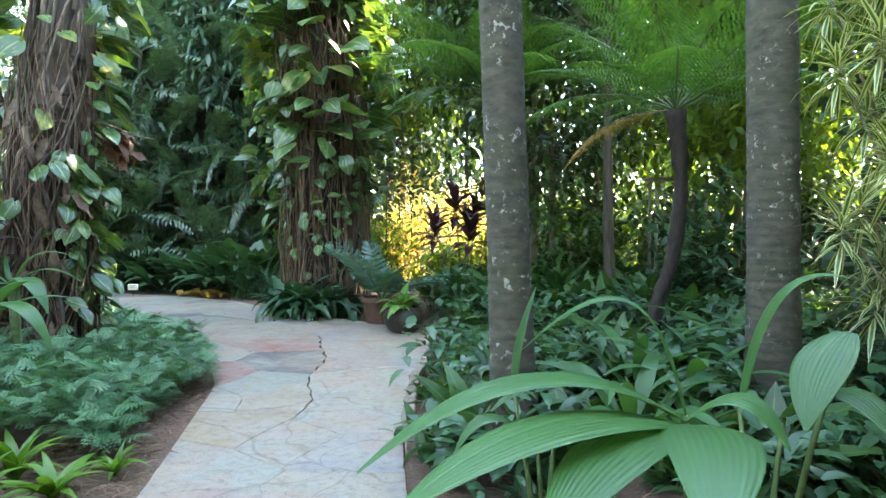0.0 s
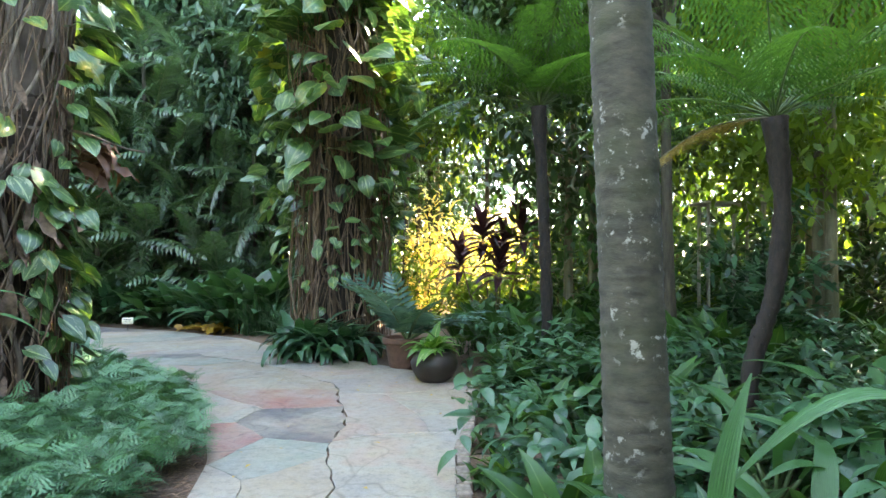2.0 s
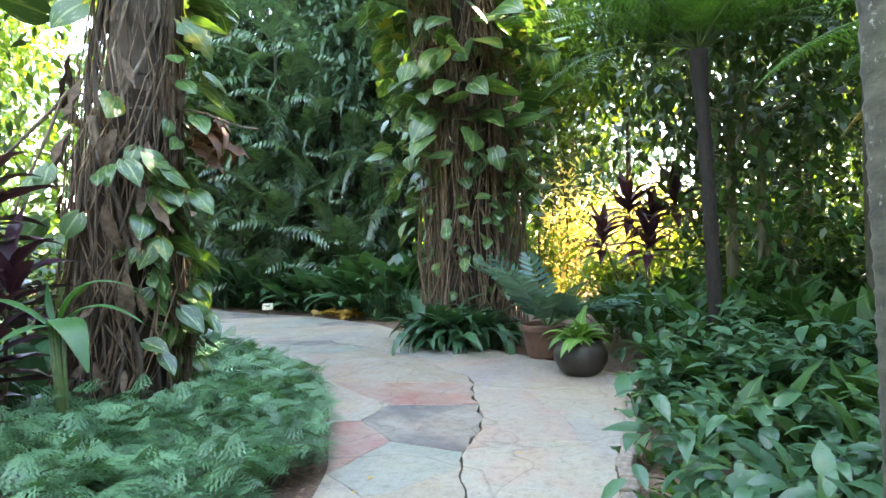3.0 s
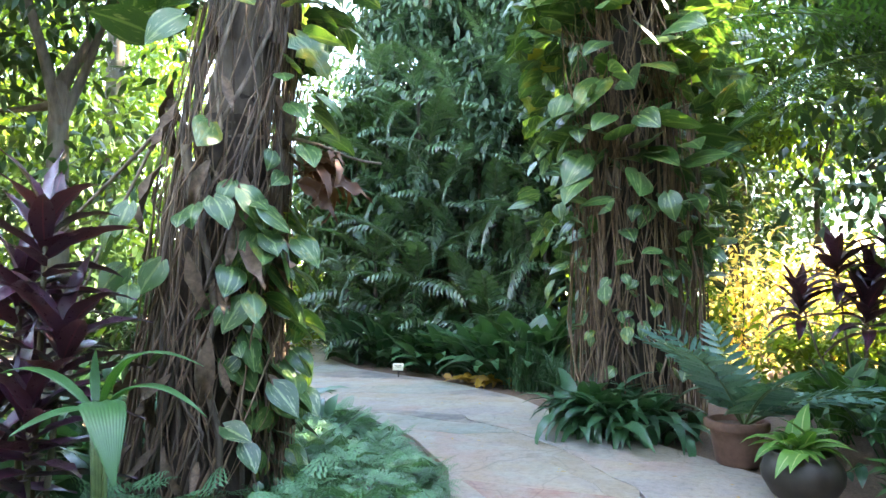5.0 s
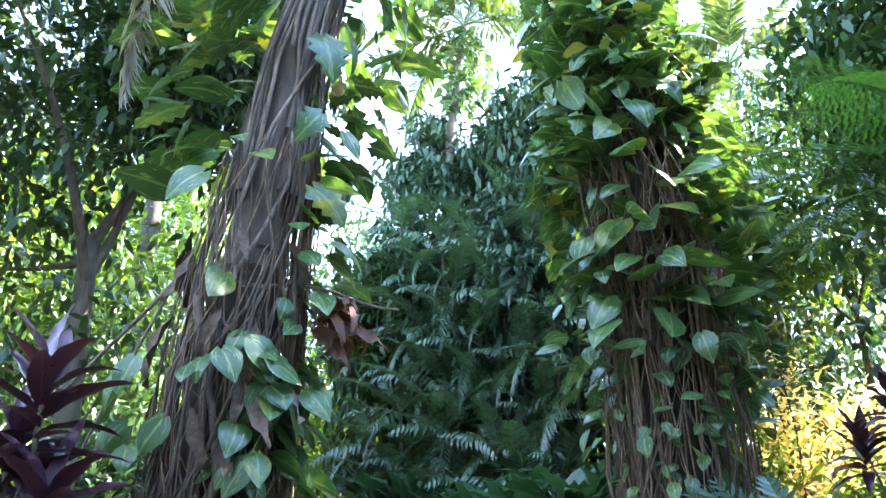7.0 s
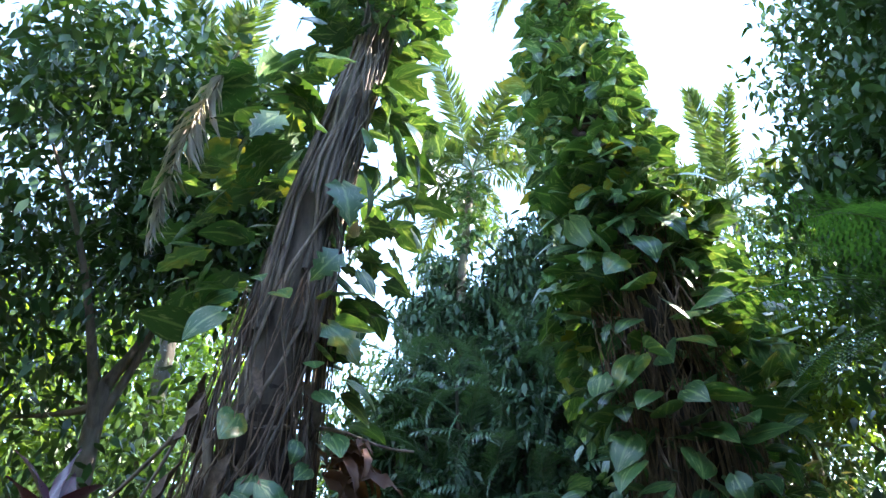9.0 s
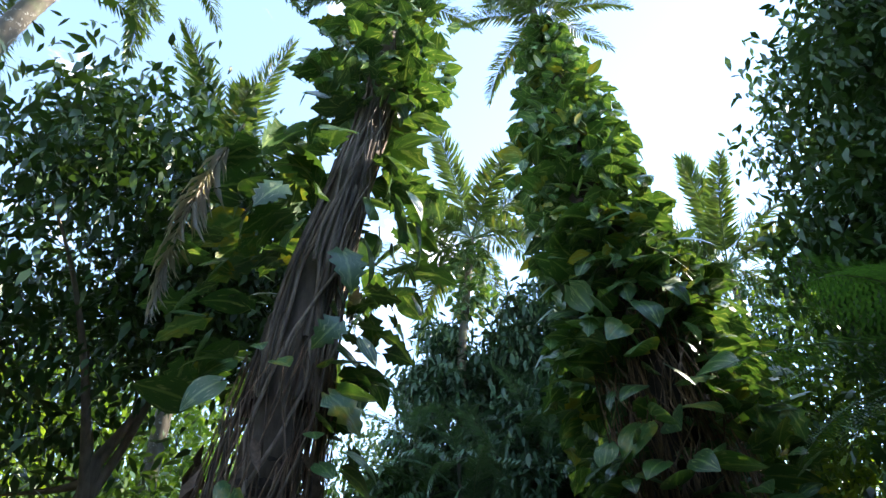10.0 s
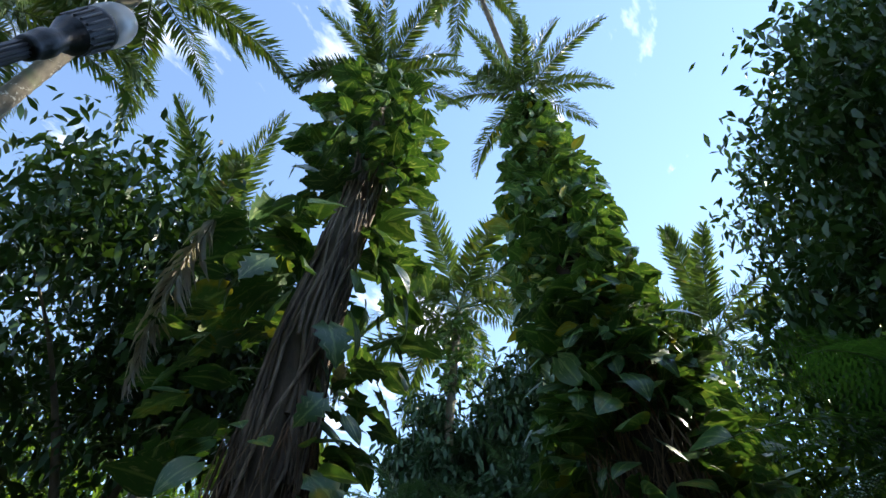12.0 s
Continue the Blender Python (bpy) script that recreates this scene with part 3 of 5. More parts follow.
def lacy(length, pairs, sub, width, droop, fat=0.15, delta=False, plump=0.55):
    """A twice-divided fern frond: (rachis, leaflets)."""
    tri_v = np.array([[-0.3, 0, 0, 0.3, 0.3], [0.3, 0, 0, 0.7, 0.3], [0, 1, -0.08, 0.5, 0.9]])
    tri = (tri_v * [1, 1, 1, 1, 1], np.array([[0, 1, 2]]))
    s = np.linspace(0.04, 0.97, sub)
    bits = []
    for side in (-1, 1):
        ln = fat * np.sin(np.pi * np.clip(0.18 + 0.8 * s, 0, 1)) ** 0.7 * (1 - 0.3 * s)
        tp = scatter((tri[0] * [plump, 1, 1, 1, 1], tri[1]), np.stack([0 * s, s, -0.10 * s * s], 1), -side * 1.15, 0.0, side * 0.2, ln)
        bits.append(tp)
    pinna = join(bits)
    t = np.linspace(0, 1, 13)
    a = 0.1 - droop * t ** 1.3
    y = np.concatenate([[0], np.cumsum(np.cos(a[:-1]))]) * length / 12
    z = np.concatenate([[0], np.cumsum(np.sin(a[:-1]))]) * length / 12
    line = np.stack([np.zeros(13), y, z], 1)
    rachis = tube(line, np.linspace(0.0065, 0.0015, 13) * length, 4)
    q = np.linspace(0.16, 0.985, pairs)
    pos = np.stack([np.interp(q, t, line[:, i]) for i in range(3)], 1)
    el = np.interp(q, t, a)
    env = np.sin(np.pi * np.clip(0.2 + 0.79 * q, 0, 1)) ** 0.8
    if delta:
        env = np.maximum(0.06, 1.08 - q) ** 0.9
    out = []
    for side in (-1, 1):
        out.append(scatter(pinna, pos, -side * (1.15 - 0.35 * q), el * 0.5 + 0.05 - 0.25, side * 0.12, width * env * vary(0.92, 1.05, pairs)))
    return rachis, join(out)


def ang(a):
    return np.radians(a)


def ring_tube(line, radius, pitch=0.13, sides=18, lip=0.012, flare=0.0):
    """A palm trunk with leaf-scar rings."""
    p = np.asarray(line, float)
    length = np.linalg.norm(np.diff(p, axis=0), axis=1).sum()
    n = max(8, int(length / pitch) * 4)
    t = np.linspace(0, 1, n)
    k = np.linspace(0, 1, len(p))
    pts = np.stack([np.interp(t, k, p[:, i]) for i in range(3)], 1)
    for _ in range(6):
        pts[1:-1] = (pts[:-2] + pts[1:-1] * 2 + pts[2:]) / 4
    r = np.interp(t, np.linspace(0, 1, len(radius)), radius)
    ph = (np.arange(n) % 4)
    r = r * (1 + np.random.RandomState(3).uniform(-0.012, 0.012, n)) + np.where(ph == 0, lip * 0.6, np.where(ph == 1, -lip * 0.3, 0))
    r = r + flare * np.exp(-t * length / 0.35)
    return tube(pts, r, sides)


FROND = [pinnate(2.6, 110, 0.48, 0.062, d, lift=0.2, sweep=0.95, plume=0.75) for d in (0.9, 1.3, 1.8)]
FROND_M = [(mesh_of("rachis", a, M_GREENSTEM), mesh_of("frond", b, M_PALM)) for a, b in FROND]
SHADE = [pinnate(2.2, 44, 0.52, 0.042, 1.1, lift=0.05, sweep=1.0, plume=0.08), pinnate(1.6, 13, 0.52, 0.125, 0.9, lift=-0.3, sweep=1.05, plume=0.15, leaf_droop=1.2, n=3), pinnate(1.9, 36, 0.46, 0.045, 1.7, lift=0.0, sweep=1.0, plume=0.1)]
SHADE_M = [(mesh_of("rachis", a, M_GREENSTEM), mesh_of("frond", b, M_SHADEPALM)) for a, b in SHADE]
LEAFLET_FACES = blade(0.5, 0.05, 2)[1]
DEAD_FROND = pinnate(2.0, 80, 0.5, 0.05, 0.5, lift=-0.1, sweep=0.38, plume=0.35)


def palm_crown(parent, top, size, count=12, lo=-25, hi=75, start=0.0, mat=None):
    """Feather leaves round the top of a palm; each is a part with its rachis."""
    for k in range(count):
        el = lo + (hi - lo) * ((k * 0.618) % 1.0)
        az = start + 360 * k / count * 1.0 + vary(-14, 14)
        ra, le = (SHADE_M if mat else FROND_M)[k % 3]
        ob = part("frond", le, mat or M_PALM, parent)
        ob.matrix_basis = pose(*top, el, 0, az) @ Matrix.Scale(size * float(vary(0.88, 1.1)), 4)
        part("rachis", ra, M_GREENSTEM, ob)


def root_strands(line, radius, n, thick=(0.006, 0.022), spread=0.05, low=0.0, high=1.0, wig=0.05, twist=0.5):
    """Aerial roots that run down a trunk and wind round it."""
    p = np.asarray(line, float)
    k = np.linspace(0, 1, len(p))
    out = []
    for i in range(n):
        a, b = sorted((vary(low, high), vary(low, high)))
        if b - a < 0.18:
            a, b = max(low, a - 0.15), min(high, b + 0.15)
        if rng.rand() < 0.6:
            a = low
        m = max(6, int((b - a) * 26))
        t = np.linspace(a, b, m)
        th = vary(0, 2 * np.pi) + np.cumsum(rng.normal(0, wig, m)) + vary(-twist, twist) * (t - a)
        rr = np.interp(t, np.linspace(0, 1, len(radius)), radius) + vary(0.0, spread) + 0.012 * np.sin(t * 40 + vary(0, 6))
        pts = np.stack([np.interp(t, k, p[:, j]) for j in range(3)], 1)
        pts[:, 0] += np.cos(th) * rr
        pts[:, 1] += np.sin(th) * rr
        w = vary(*thick) * (0.5 + rng.rand())
        out.append(tube(pts, np.linspace(w, w * 0.6, m), 5, cap=False))
    return join(out)


HEARTS = [mesh_of("leaf", heart(1.0, droop=d, fold=f), M_POTHOS) for d, f in ((0.4, 0.15), (0.8, 0.3), (0.2, 0.45), (1.1, 0.2))]
HEARTS_OLD = [mesh_of("leaf", heart(1.0, 10, droop=d, fold=f, fenestrate=True), M_POTHOS) for d, f in ((0.5, 0.2), (0.9, 0.35))]


def vine_leaves(parent, line, n, radius, size, z0, z1, bare=(), only=None, tilt=(-60, -5), old=False, towards=None, fan=75, reach=(0.75, 1.25)):
    """Climbing leaves round a trunk between two heights, each a part."""
    p = np.asarray(line, float)
    done = 0
    while done < n:
        z = vary(z0, z1)
        c = [np.interp(z, p[:, 2], p[:, j]) for j in range(2)]
        az = vary(0, 360) if towards is None else towards + rng.normal(0, fan)
        if any(lo < z < hi and rng.rand() < chance for lo, hi, chance in bare):
            continue
        done += 1
        r = np.interp(z, *zip(*radius)) * vary(*reach)
        s = np.interp(z, *zip(*size)) * vary(0.6, 1.3)
        ob = part("leaf", (HEARTS_OLD if old and rng.rand() < 0.6 else HEARTS)[rng.randint(2 if old else 4) % (2 if old else 4)], M_POTHOS, parent)
        x, y = c[0] - math.sin(radians(az)) * r, c[1] + math.cos(radians(az)) * r
        ob.matrix_basis = pose(x, y, z, vary(*tilt), vary(-42, 42), az + vary(-55, 55)) @ Matrix.Scale(float(s), 4)


def vine_mass(line, n, radius, size, z0, z1, facing=None):
    """The leaves further up, joined."""
    p = np.asarray(line, float)
    z = vary(z0, z1, n)
    az = vary(0, 2 * np.pi, n) if facing is None else radians(facing) + rng.normal(0, 0.55, n)
    r = np.interp(z, *zip(*radius)) * rng.uniform(0.35, 1.2, n)
    cx, cy = np.interp(z, p[:, 2], p[:, 0]), np.interp(z, p[:, 2], p[:, 1])
    pos = np.stack([cx - np.sin(az) * r, cy + np.cos(az) * r, z], 1)
    tps = [heart(1.0, 8 if o else 5, droop=d, fold=f, fenestrate=o) for d, f, o in ((0.4, 0.15, True), (0.9, 0.3, True), (0.6, 0.2, False))]
    return scatter_mix(tps, pos, az + rng.normal(0, 1.1, n), vary(-1.25, 0.55, n), vary(-1.0, 1.0, n), np.interp(z, *zip(*size)) * vary(0.6, 1.25, n))


# ---- the two vine-clad palms ----
LEFT_AXIS = [(0, 0, 0), (0.08, 0.03, 2.5), (0.25, 0.25, 5.0), (0.47, 0.63, 7.1), (0.5, 0.98, 9.8)]
palm = thing("royal_palm", (-4.55, 7.12, -0.04), "tall palm trunk wrapped in brown aerial roots, feather crown", "palm tree")
part("trunk", ring_tube(LEFT_AXIS, [0.32, 0.275, 0.2, 0.155, 0.14, 0.12], 0.2, flare=0.12), M_TRUNK, palm)
# Dark sleeve added behind the roots, so the gaps between them look shaded.
part("root_sheath", ring_tube([(0, 0, 0), (0.05, 0.02, 1.6), (0.1, 0.05, 2.7), (0.14, 0.1, 3.3)], [0.42, 0.33, 0.27, 0.2], 0.3, 16, 0.03, flare=0.06), M_ROOTSHADE, palm)
palm_crown(palm, (0.5, 0.98, 10.0), 0.62, 13, -20, 70)
part("crownshaft", tube([(0.48, 0.9, 9.2), (0.5, 0.95, 9.7), (0.5, 0.98, 10.1)], [0.16, 0.17, 0.07], 12), M_CROWNSHAFT, palm)
vine = thing("pothos_vine", (-4.55, 7.12, -0.04), "climbing vine with large variegated heart-shaped leaves and ropy brown roots", "vine")
LEFT_R = [0.47, 0.36, 0.26, 0.185, 0.165, 0.15]
part("root_curtain", root_strands(LEFT_AXIS, LEFT_R, 170, (0.004, 0.012), 0.16, 0, 0.40, 0.30, 3.0), M_ROOT, vine, "mat of thin brown aerial roots")
part("rope_stem", root_strands(LEFT_AXIS, LEFT_R, 60, (0.010, 0.024), 0.03, 0.36, 0.82, 0.14, 2.0), M_VINESTEM, vine, "pale ropy vine stems up the bare trunk")
part("old_stem", root_strands(LEFT_AXIS, LEFT_R, 30, (0.010, 0.030), 0.09, 0, 0.92, 0.3, 5.0), M_VINESTEM, vine, "thick grey-brown vine stems")
vine_leaves(vine, LEFT_AXIS, 115, [(0, 0.58), (2.4, 0.48)], [(0, 0.12), (0.7, 0.15), (1.2, 0.23), (2.4, 0.24)], 0.35, 2.45, towards=272, fan=24, tilt=(-75, -15))
vine_leaves(vine, LEFT_AXIS, 16, [(0, 0.66), (3, 0.62)], [(0, 0.2), (4, 0.22)], 1.2, 2.4, towards=165, fan=18, tilt=(-75, -30))
vine_leaves(vine, LEFT_AXIS, 34, [(2, 0.5), (3, 0.55), (4, 0.5)], [(0, 0.2), (4, 0.28)], 2.3, 4.0, towards=265, fan=55)
n = 34
t = vary(0.4, 3.4, n)
az = vary(1.6, 4.9, n)
rad = np.interp(t, [0, 2, 4], [0.6, 0.47, 0.36])
FLAPS = [mesh_of("bark_flap", blade(0.3, 0.09, 5, d, 0.7, wave=0.02), M_ROOT) for d in (-0.6, 0.5, 1.2)]
for k in range(n):
    ob = part("bark_flap", FLAPS[k % 3], M_ROOT, vine, "curled flap of dry brown bark")
    ob.matrix_basis = pose(-math.sin(az[k]) * rad[k] + 0.06, math.cos(az[k]) * rad[k], t[k], vary(-86, -63), vary(-35, 35), math.degrees(az[k])) @ Matrix.Scale(float(vary(0.8, 1.9)), 4)
vine_leaves(vine, LEFT_AXIS, 80, [(3.5, 0.7), (4.6, 1.15), (5.8, 1.1), (6.8, 0.7)], [(3.5, 0.34), (6, 0.42)], 3.6, 6.7, old=True, tilt=(-70, 25), towards=132, fan=30, reach=(0.3, 1.0))
vine_leaves(vine, LEFT_AXIS, 80, [(3.5, 0.5), (4.6, 0.9), (5.8, 0.95), (6.8, 0.7)], [(3.5, 0.32), (6, 0.42)], 3.4, 6.7, old=True, tilt=(-85, 10), towards=318, fan=28, reach=(0.3, 1.0))
part("upper_leaves", vine_mass(LEFT_AXIS, 620, [(6.9, 0.4), (7.5, 0.7), (8.7, 0.75), (9.8, 0.3)], [(6.6, 0.32), (9.6, 0.24)], 7.15, 9.8), M_POTHOS, vine)
for k, (x, y, z, ex, ey, ez, w) in enumerate(((0.25, -0.15, 2.85, 0.95, 0.9, 2.85, 0.012), (-0.3, -0.25, 3.0, -1.3, -0.55, 1.9, 0.013), (-0.35, -0.3, 2.9, -0.75, -0.75, 0.9, 0.010), (0.1, -0.4, 2.75, 0.42, -0.1, 1.95, 0.025), (0.3, 0.3, 2.3, 0.6, 0.1, 0.7, 0.009))):
    t = np.linspace(0, 1, 9)[:, None]
    pts = np.array([[x, y, z]]) * (1 - t) + np.array([[ex, ey, ez]]) * t + np.sin(t * 5 + k) * [[0.05, 0.04, 0.05]]
    part("hanging_root", tube(pts, np.linspace(w * 1.5, w * 0.8, 9), 6), M_VINESTEM, vine)
dead_fern = thing("dead_fern_clump", (-4.0, 7.45, 2.62), "curled brown dead leaf clump caught on the palm's vine", "dead leaves")
part("dead_leaves", scatter_mix([blade(0.42, 0.13, 6, d, 0.5, wave=0.03) for d in (0.8, 1.6, 2.3)], vary(-0.12, 0.12, (26, 3)), vary(-2.3, 0.1, 26), vary(-0.6, 0.5, 26), vary(-1, 1, 26), vary(0.6, 1.1, 26)), M_DEADBROWN, dead_fern)

RIGHT_AXIS = [(0, 0, 0), (0.0, 0.0, 4.0), (-0.2, 0.05, 7.0), (-0.6, 0.1, 9.5), (-0.7, 0.15, 14.6)]
palm = thing("royal_palm", (-2.42, 12.75, -0.04), "very tall palm clad in vines to its crown", "palm tree")
# This trunk takes the same dark colour, as shade behind its roots.
part("trunk", ring_tube(RIGHT_AXIS, [0.5, 0.45, 0.40, 0.33, 0.26], 0.25, flare=0.14), M_ROOTSHADE, palm)
palm_crown(palm, (-0.7, 0.15, 15.0), 0.95, 14, -15, 65, 20)
part("crownshaft", tube([(-0.7, 0.13, 13.9), (-0.7, 0.15, 14.6), (-0.7, 0.15, 15.1)], [0.22, 0.24, 0.09], 12), M_CROWNSHAFT, palm)
vine = thing("pothos_vine", (-2.42, 12.75, -0.04), "dense climbing vine with big glossy leaves and hanging dry roots", "vine")
RIGHT_R = [0.56, 0.5, 0.45, 0.4, 0.35]
part("root_curtain", root_strands(RIGHT_AXIS, RIGHT_R, 230, (0.005, 0.014), 0.42, 0, 0.55, 0.22, 1.6), M_ROOT, vine, "curtain of thin reddish-brown roots")
part("old_stem", root_strands(RIGHT_AXIS, RIGHT_R, 22, (0.02, 0.04), 0.14, 0, 0.6, 0.08), M_ROOT, vine)
vine_leaves(vine, RIGHT_AXIS, 100, [(0.5, 0.8), (2, 1.0), (3, 1.05)], [(0.5, 0.18), (1.5, 0.2), (3, 0.32)], 0.8, 3.0, towards=190, tilt=(-75, -10), reach=(0.7, 1.2))
vine_leaves(vine, RIGHT_AXIS, 120, [(2.5, 1.0), (5, 1.05), (7.5, 1.0)], [(2.5, 0.46), (6, 0.56)], 2.8, 8.0, bare=((4.8, 5.8, 0.5),), tilt=(-50, 15), towards=190, fan=60, reach=(0.7, 1.15))
part("side_leaves", join([vine_mass(RIGHT_AXIS, 260, [(2.2, 1.15), (5, 1.3), (7, 1.15)], [(2.2, 0.3), (6, 0.46)], 2.2, 7.0, facing=f) for f in (100, 285)]), M_POTHOS, vine)
part("upper_leaves", vine_mass(RIGHT_AXIS, 2500, [(4, 0.7), (6, 0.85), (8.6, 1.05), (11, 0.9), (13, 0.62), (14.6, 0.35)], [(4, 0.42), (9, 0.38), (14.6, 0.28)], 5.9, 14.6), M_POTHOS, vine)

# ---- ringed grey palm trunks beside the path ----
for x, y, r, lean, h in ((0.52, 4.43, 0.152, -0.036, 8.5), (2.84, 5.35, 0.205, -0.012, 9.0)):
    palm = thing("ringed_palm", (x, y, -0.04), "smooth grey ringed palm trunk with pale lichen blotches", "palm tree", "ringed palms by the path")
    part("trunk", ring_tube([(0, 0, 0), (lean * 2, 0.02, 2), (lean * 5, 0.1, 5), (lean * h, 0.2, h)], [r * 1.1, r, r * 0.98, r * 0.9, r * 0.8], 0.11, 22, 0.007, flare=0.05), M_RINGBARK, palm)
    palm_crown(palm, (lean * h, 0.2, h), 0.9, 10, -10, 70, 40 * x)


# ---- tree ferns ----
TF = [lacy(1.75, 18, 12, 0.46, d, 0.16, plump=0.6) for d in (0.6, 0.95, 1.35)]
TF_M = [(mesh_of("rachis", a, M_GREENSTEM), mesh_of("frond", b, M_TREEFERN)) for a, b in TF]


def tree_fern(base, line, size, fronds, label):
    fern = thing("tree_fern", base, label, "tree fern", "tree ferns")
    p = np.array(line, float)
    t = np.linspace(0, 1, 40)
    pts = np.stack([np.interp(t, np.linspace(0, 1, len(p)), p[:, i]) for i in range(3)], 1)
    for _ in range(10):
        pts[1:-1] = (pts[:-2] + 2 * pts[1:-1] + pts[2:]) / 4
    r = np.interp(t, [0, 0.15, 0.8, 1], [0.12, 0.085, 0.09, 0.125]) + vary(-0.014, 0.014, 40)
    part("trunk", tube(pts, r, 12), M_FERNTRUNK, fern)
    stubs = scatter(blade(0.11, 0.03, 2, -0.8, 0.6), pts[rng.randint(12, 40, 170)], vary(0, 6.28, 170), vary(-1.2, 0.9, 170), 0, vary(0.7, 1.5, 170))
    part("frond_stubs", stubs, M_FERNTRUNK, fern)
    for k in range(fronds):
        ra, le = TF_M[k % 3]
        ob = part("frond", le, M_TREEFERN, fern)
        ob.matrix_basis = pose(*p[-1], 12 + 42 * ((k * 0.618) % 1), 0, 360 * k / fronds + vary(-9, 9)) @ Matrix.Scale(size * float(vary(0.85, 1.12)), 4)
        part("rachis", ra, M_GREENSTEM, ob)
    return fern, p[-1]


tree_fern((1.05, 10.7, -0.04), [(0, 0, 0), (-0.04, 0, 1.4), (-0.1, 0, 2.8), (-0.16, 0, 3.92)], 1.45, 24, "tree fern with slim dark trunk and flat lacy crown")
fern, top = tree_fern((2.55, 7.75, -0.04), [(0, 0, 0), (0.08, 0, 0.7), (0.3, 0, 1.3), (0.4, 0, 2.2), (0.3, 0, 3.12)], 1.25, 22, "tree fern with curved shaggy dark trunk and lacy crown")
dry = lacy(1.6, 20, 18, 0.38, 1.1)
for az in (95, 70):
    ob = part("dry_frond", dry[1], M_DRYFERN, fern, "dry yellow-brown frond")
    ob.matrix_basis = pose(*top, -8, 0, az)
    part("rachis", dry[0], M_STEM, ob)


# ---- low planting ----
def bed_points(n, xs, ys, keep=0.12, avoid=()):
    out = []
    while len(out) < n:
        x, y = vary(*xs), vary(*ys)
        if to_path(x, y) > keep and not any(math.hypot(x - a, y - b) < r for a, b, r in avoid):
            out.append((x, y))
    return np.array(out)


def rosettes(points, leaves, templates, size, el=(20, 80), z=-0.03, jitter=0.06):
    n = len(points)
    pos = np.repeat(np.hstack([points, np.full((n, 1), z)]), leaves, axis=0)
    m = len(pos)
    pos[:, :2] += rng.normal(0, jitter, (m, 2))
    s = np.repeat(vary(0.75, 1.25, n), leaves) * vary(*size, m)
    return scatter_mix(templates, pos, vary(0, 6.283, m), ang(vary(*el, m)), vary(-0.3, 0.3, m), s)


LANCE = [blade(1.0, w, 5, d, 0.2, 0.15, 0.8) for w, d in ((0.26, 1.3), (0.22, 1.8), (0.30, 0.9))]
SPATH = [join([tube([(0, 0, 0), (0, 0.25, 0.0), (0, 0.45, -0.01)], 0.008, 3), (blade(0.62, w, 4, d, 0.22, 0.0, 0.7)[0] + [0, 0.43, 0, 0, 0], blade(0.62, w, 4, d, 0.22, 0.0, 0.7)[1])]) for w, d in ((0.25, 1.1), (0.21, 1.6), (0.29, 0.8))]
KEEP_OUT = ((0.5, 4.43, 0.3), (2.78, 5.35, 0.35))

bed = tagged(part("bed_plants", rosettes(bed_points(300, (0.2, 9), (3.6, 17), 0.55, KEEP_OUT), 13, LANCE, (0.42, 0.72), (28, 82)), M_LANCE), "dense bed of glossy green lance-leaved plants", "ground cover", kind="stuff")
bed = tagged(part("bed_plants", rosettes(bed_points(150, (-0.3, 2.6), (2.5, 10.5), 0.16, KEEP_OUT), 11, LANCE, (0.2, 0.36), (15, 75)), M_LANCE), "low broad-leaved ground cover along the path edge", "ground cover", kind="stuff")
bed = tagged(part("bed_plants", rosettes(bed_points(90, (-0.2, 4), (10.4, 15), 0.5), 12, SPATH, (0.6, 1.0), (35, 85)), M_LANCE), "leafy green plants behind the pots", "ground cover", kind="stuff")
bed = tagged(part("border_plants", rosettes(bed_points(125, (-11, -4.0), (15.2, 18.6), 0.3), 15, SPATH, (0.9, 1.45), (25, 80)), M_DARKLANCE), "border of dark green peace lilies with arching leaves", "ground cover", kind="stuff")
bed = tagged(part("bed_plants", rosettes(bed_points(100, (-9.5, -4.9), (4.0, 12.8), 0.8), 12, SPATH, (0.5, 0.9), (20, 80)), M_DARKLANCE), "dark green leafy undergrowth round the vine-clad palm", "ground cover", kind="stuff")

# Same leaves twice; the second set carries the sunlit colour.
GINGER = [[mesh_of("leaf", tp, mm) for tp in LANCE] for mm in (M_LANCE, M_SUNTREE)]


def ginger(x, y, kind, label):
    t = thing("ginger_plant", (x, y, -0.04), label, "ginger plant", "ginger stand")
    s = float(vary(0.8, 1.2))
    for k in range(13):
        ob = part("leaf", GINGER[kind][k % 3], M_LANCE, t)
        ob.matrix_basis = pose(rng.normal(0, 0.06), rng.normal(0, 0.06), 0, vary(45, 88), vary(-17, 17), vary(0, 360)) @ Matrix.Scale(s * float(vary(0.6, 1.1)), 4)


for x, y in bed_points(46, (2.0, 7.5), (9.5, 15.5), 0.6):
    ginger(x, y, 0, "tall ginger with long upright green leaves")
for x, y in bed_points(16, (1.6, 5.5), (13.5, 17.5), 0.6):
    ginger(x, y, 1, "ginger with sunlit colour put into its leaves")

# small-leaved glossy bushes among the lance leaves
OVAL = [blade(0.21, w, 4, d, 0.22, 0.0, 0.7) for w, d in ((0.085, 0.5), (0.10, 0.9), (0.07, 1.2))]
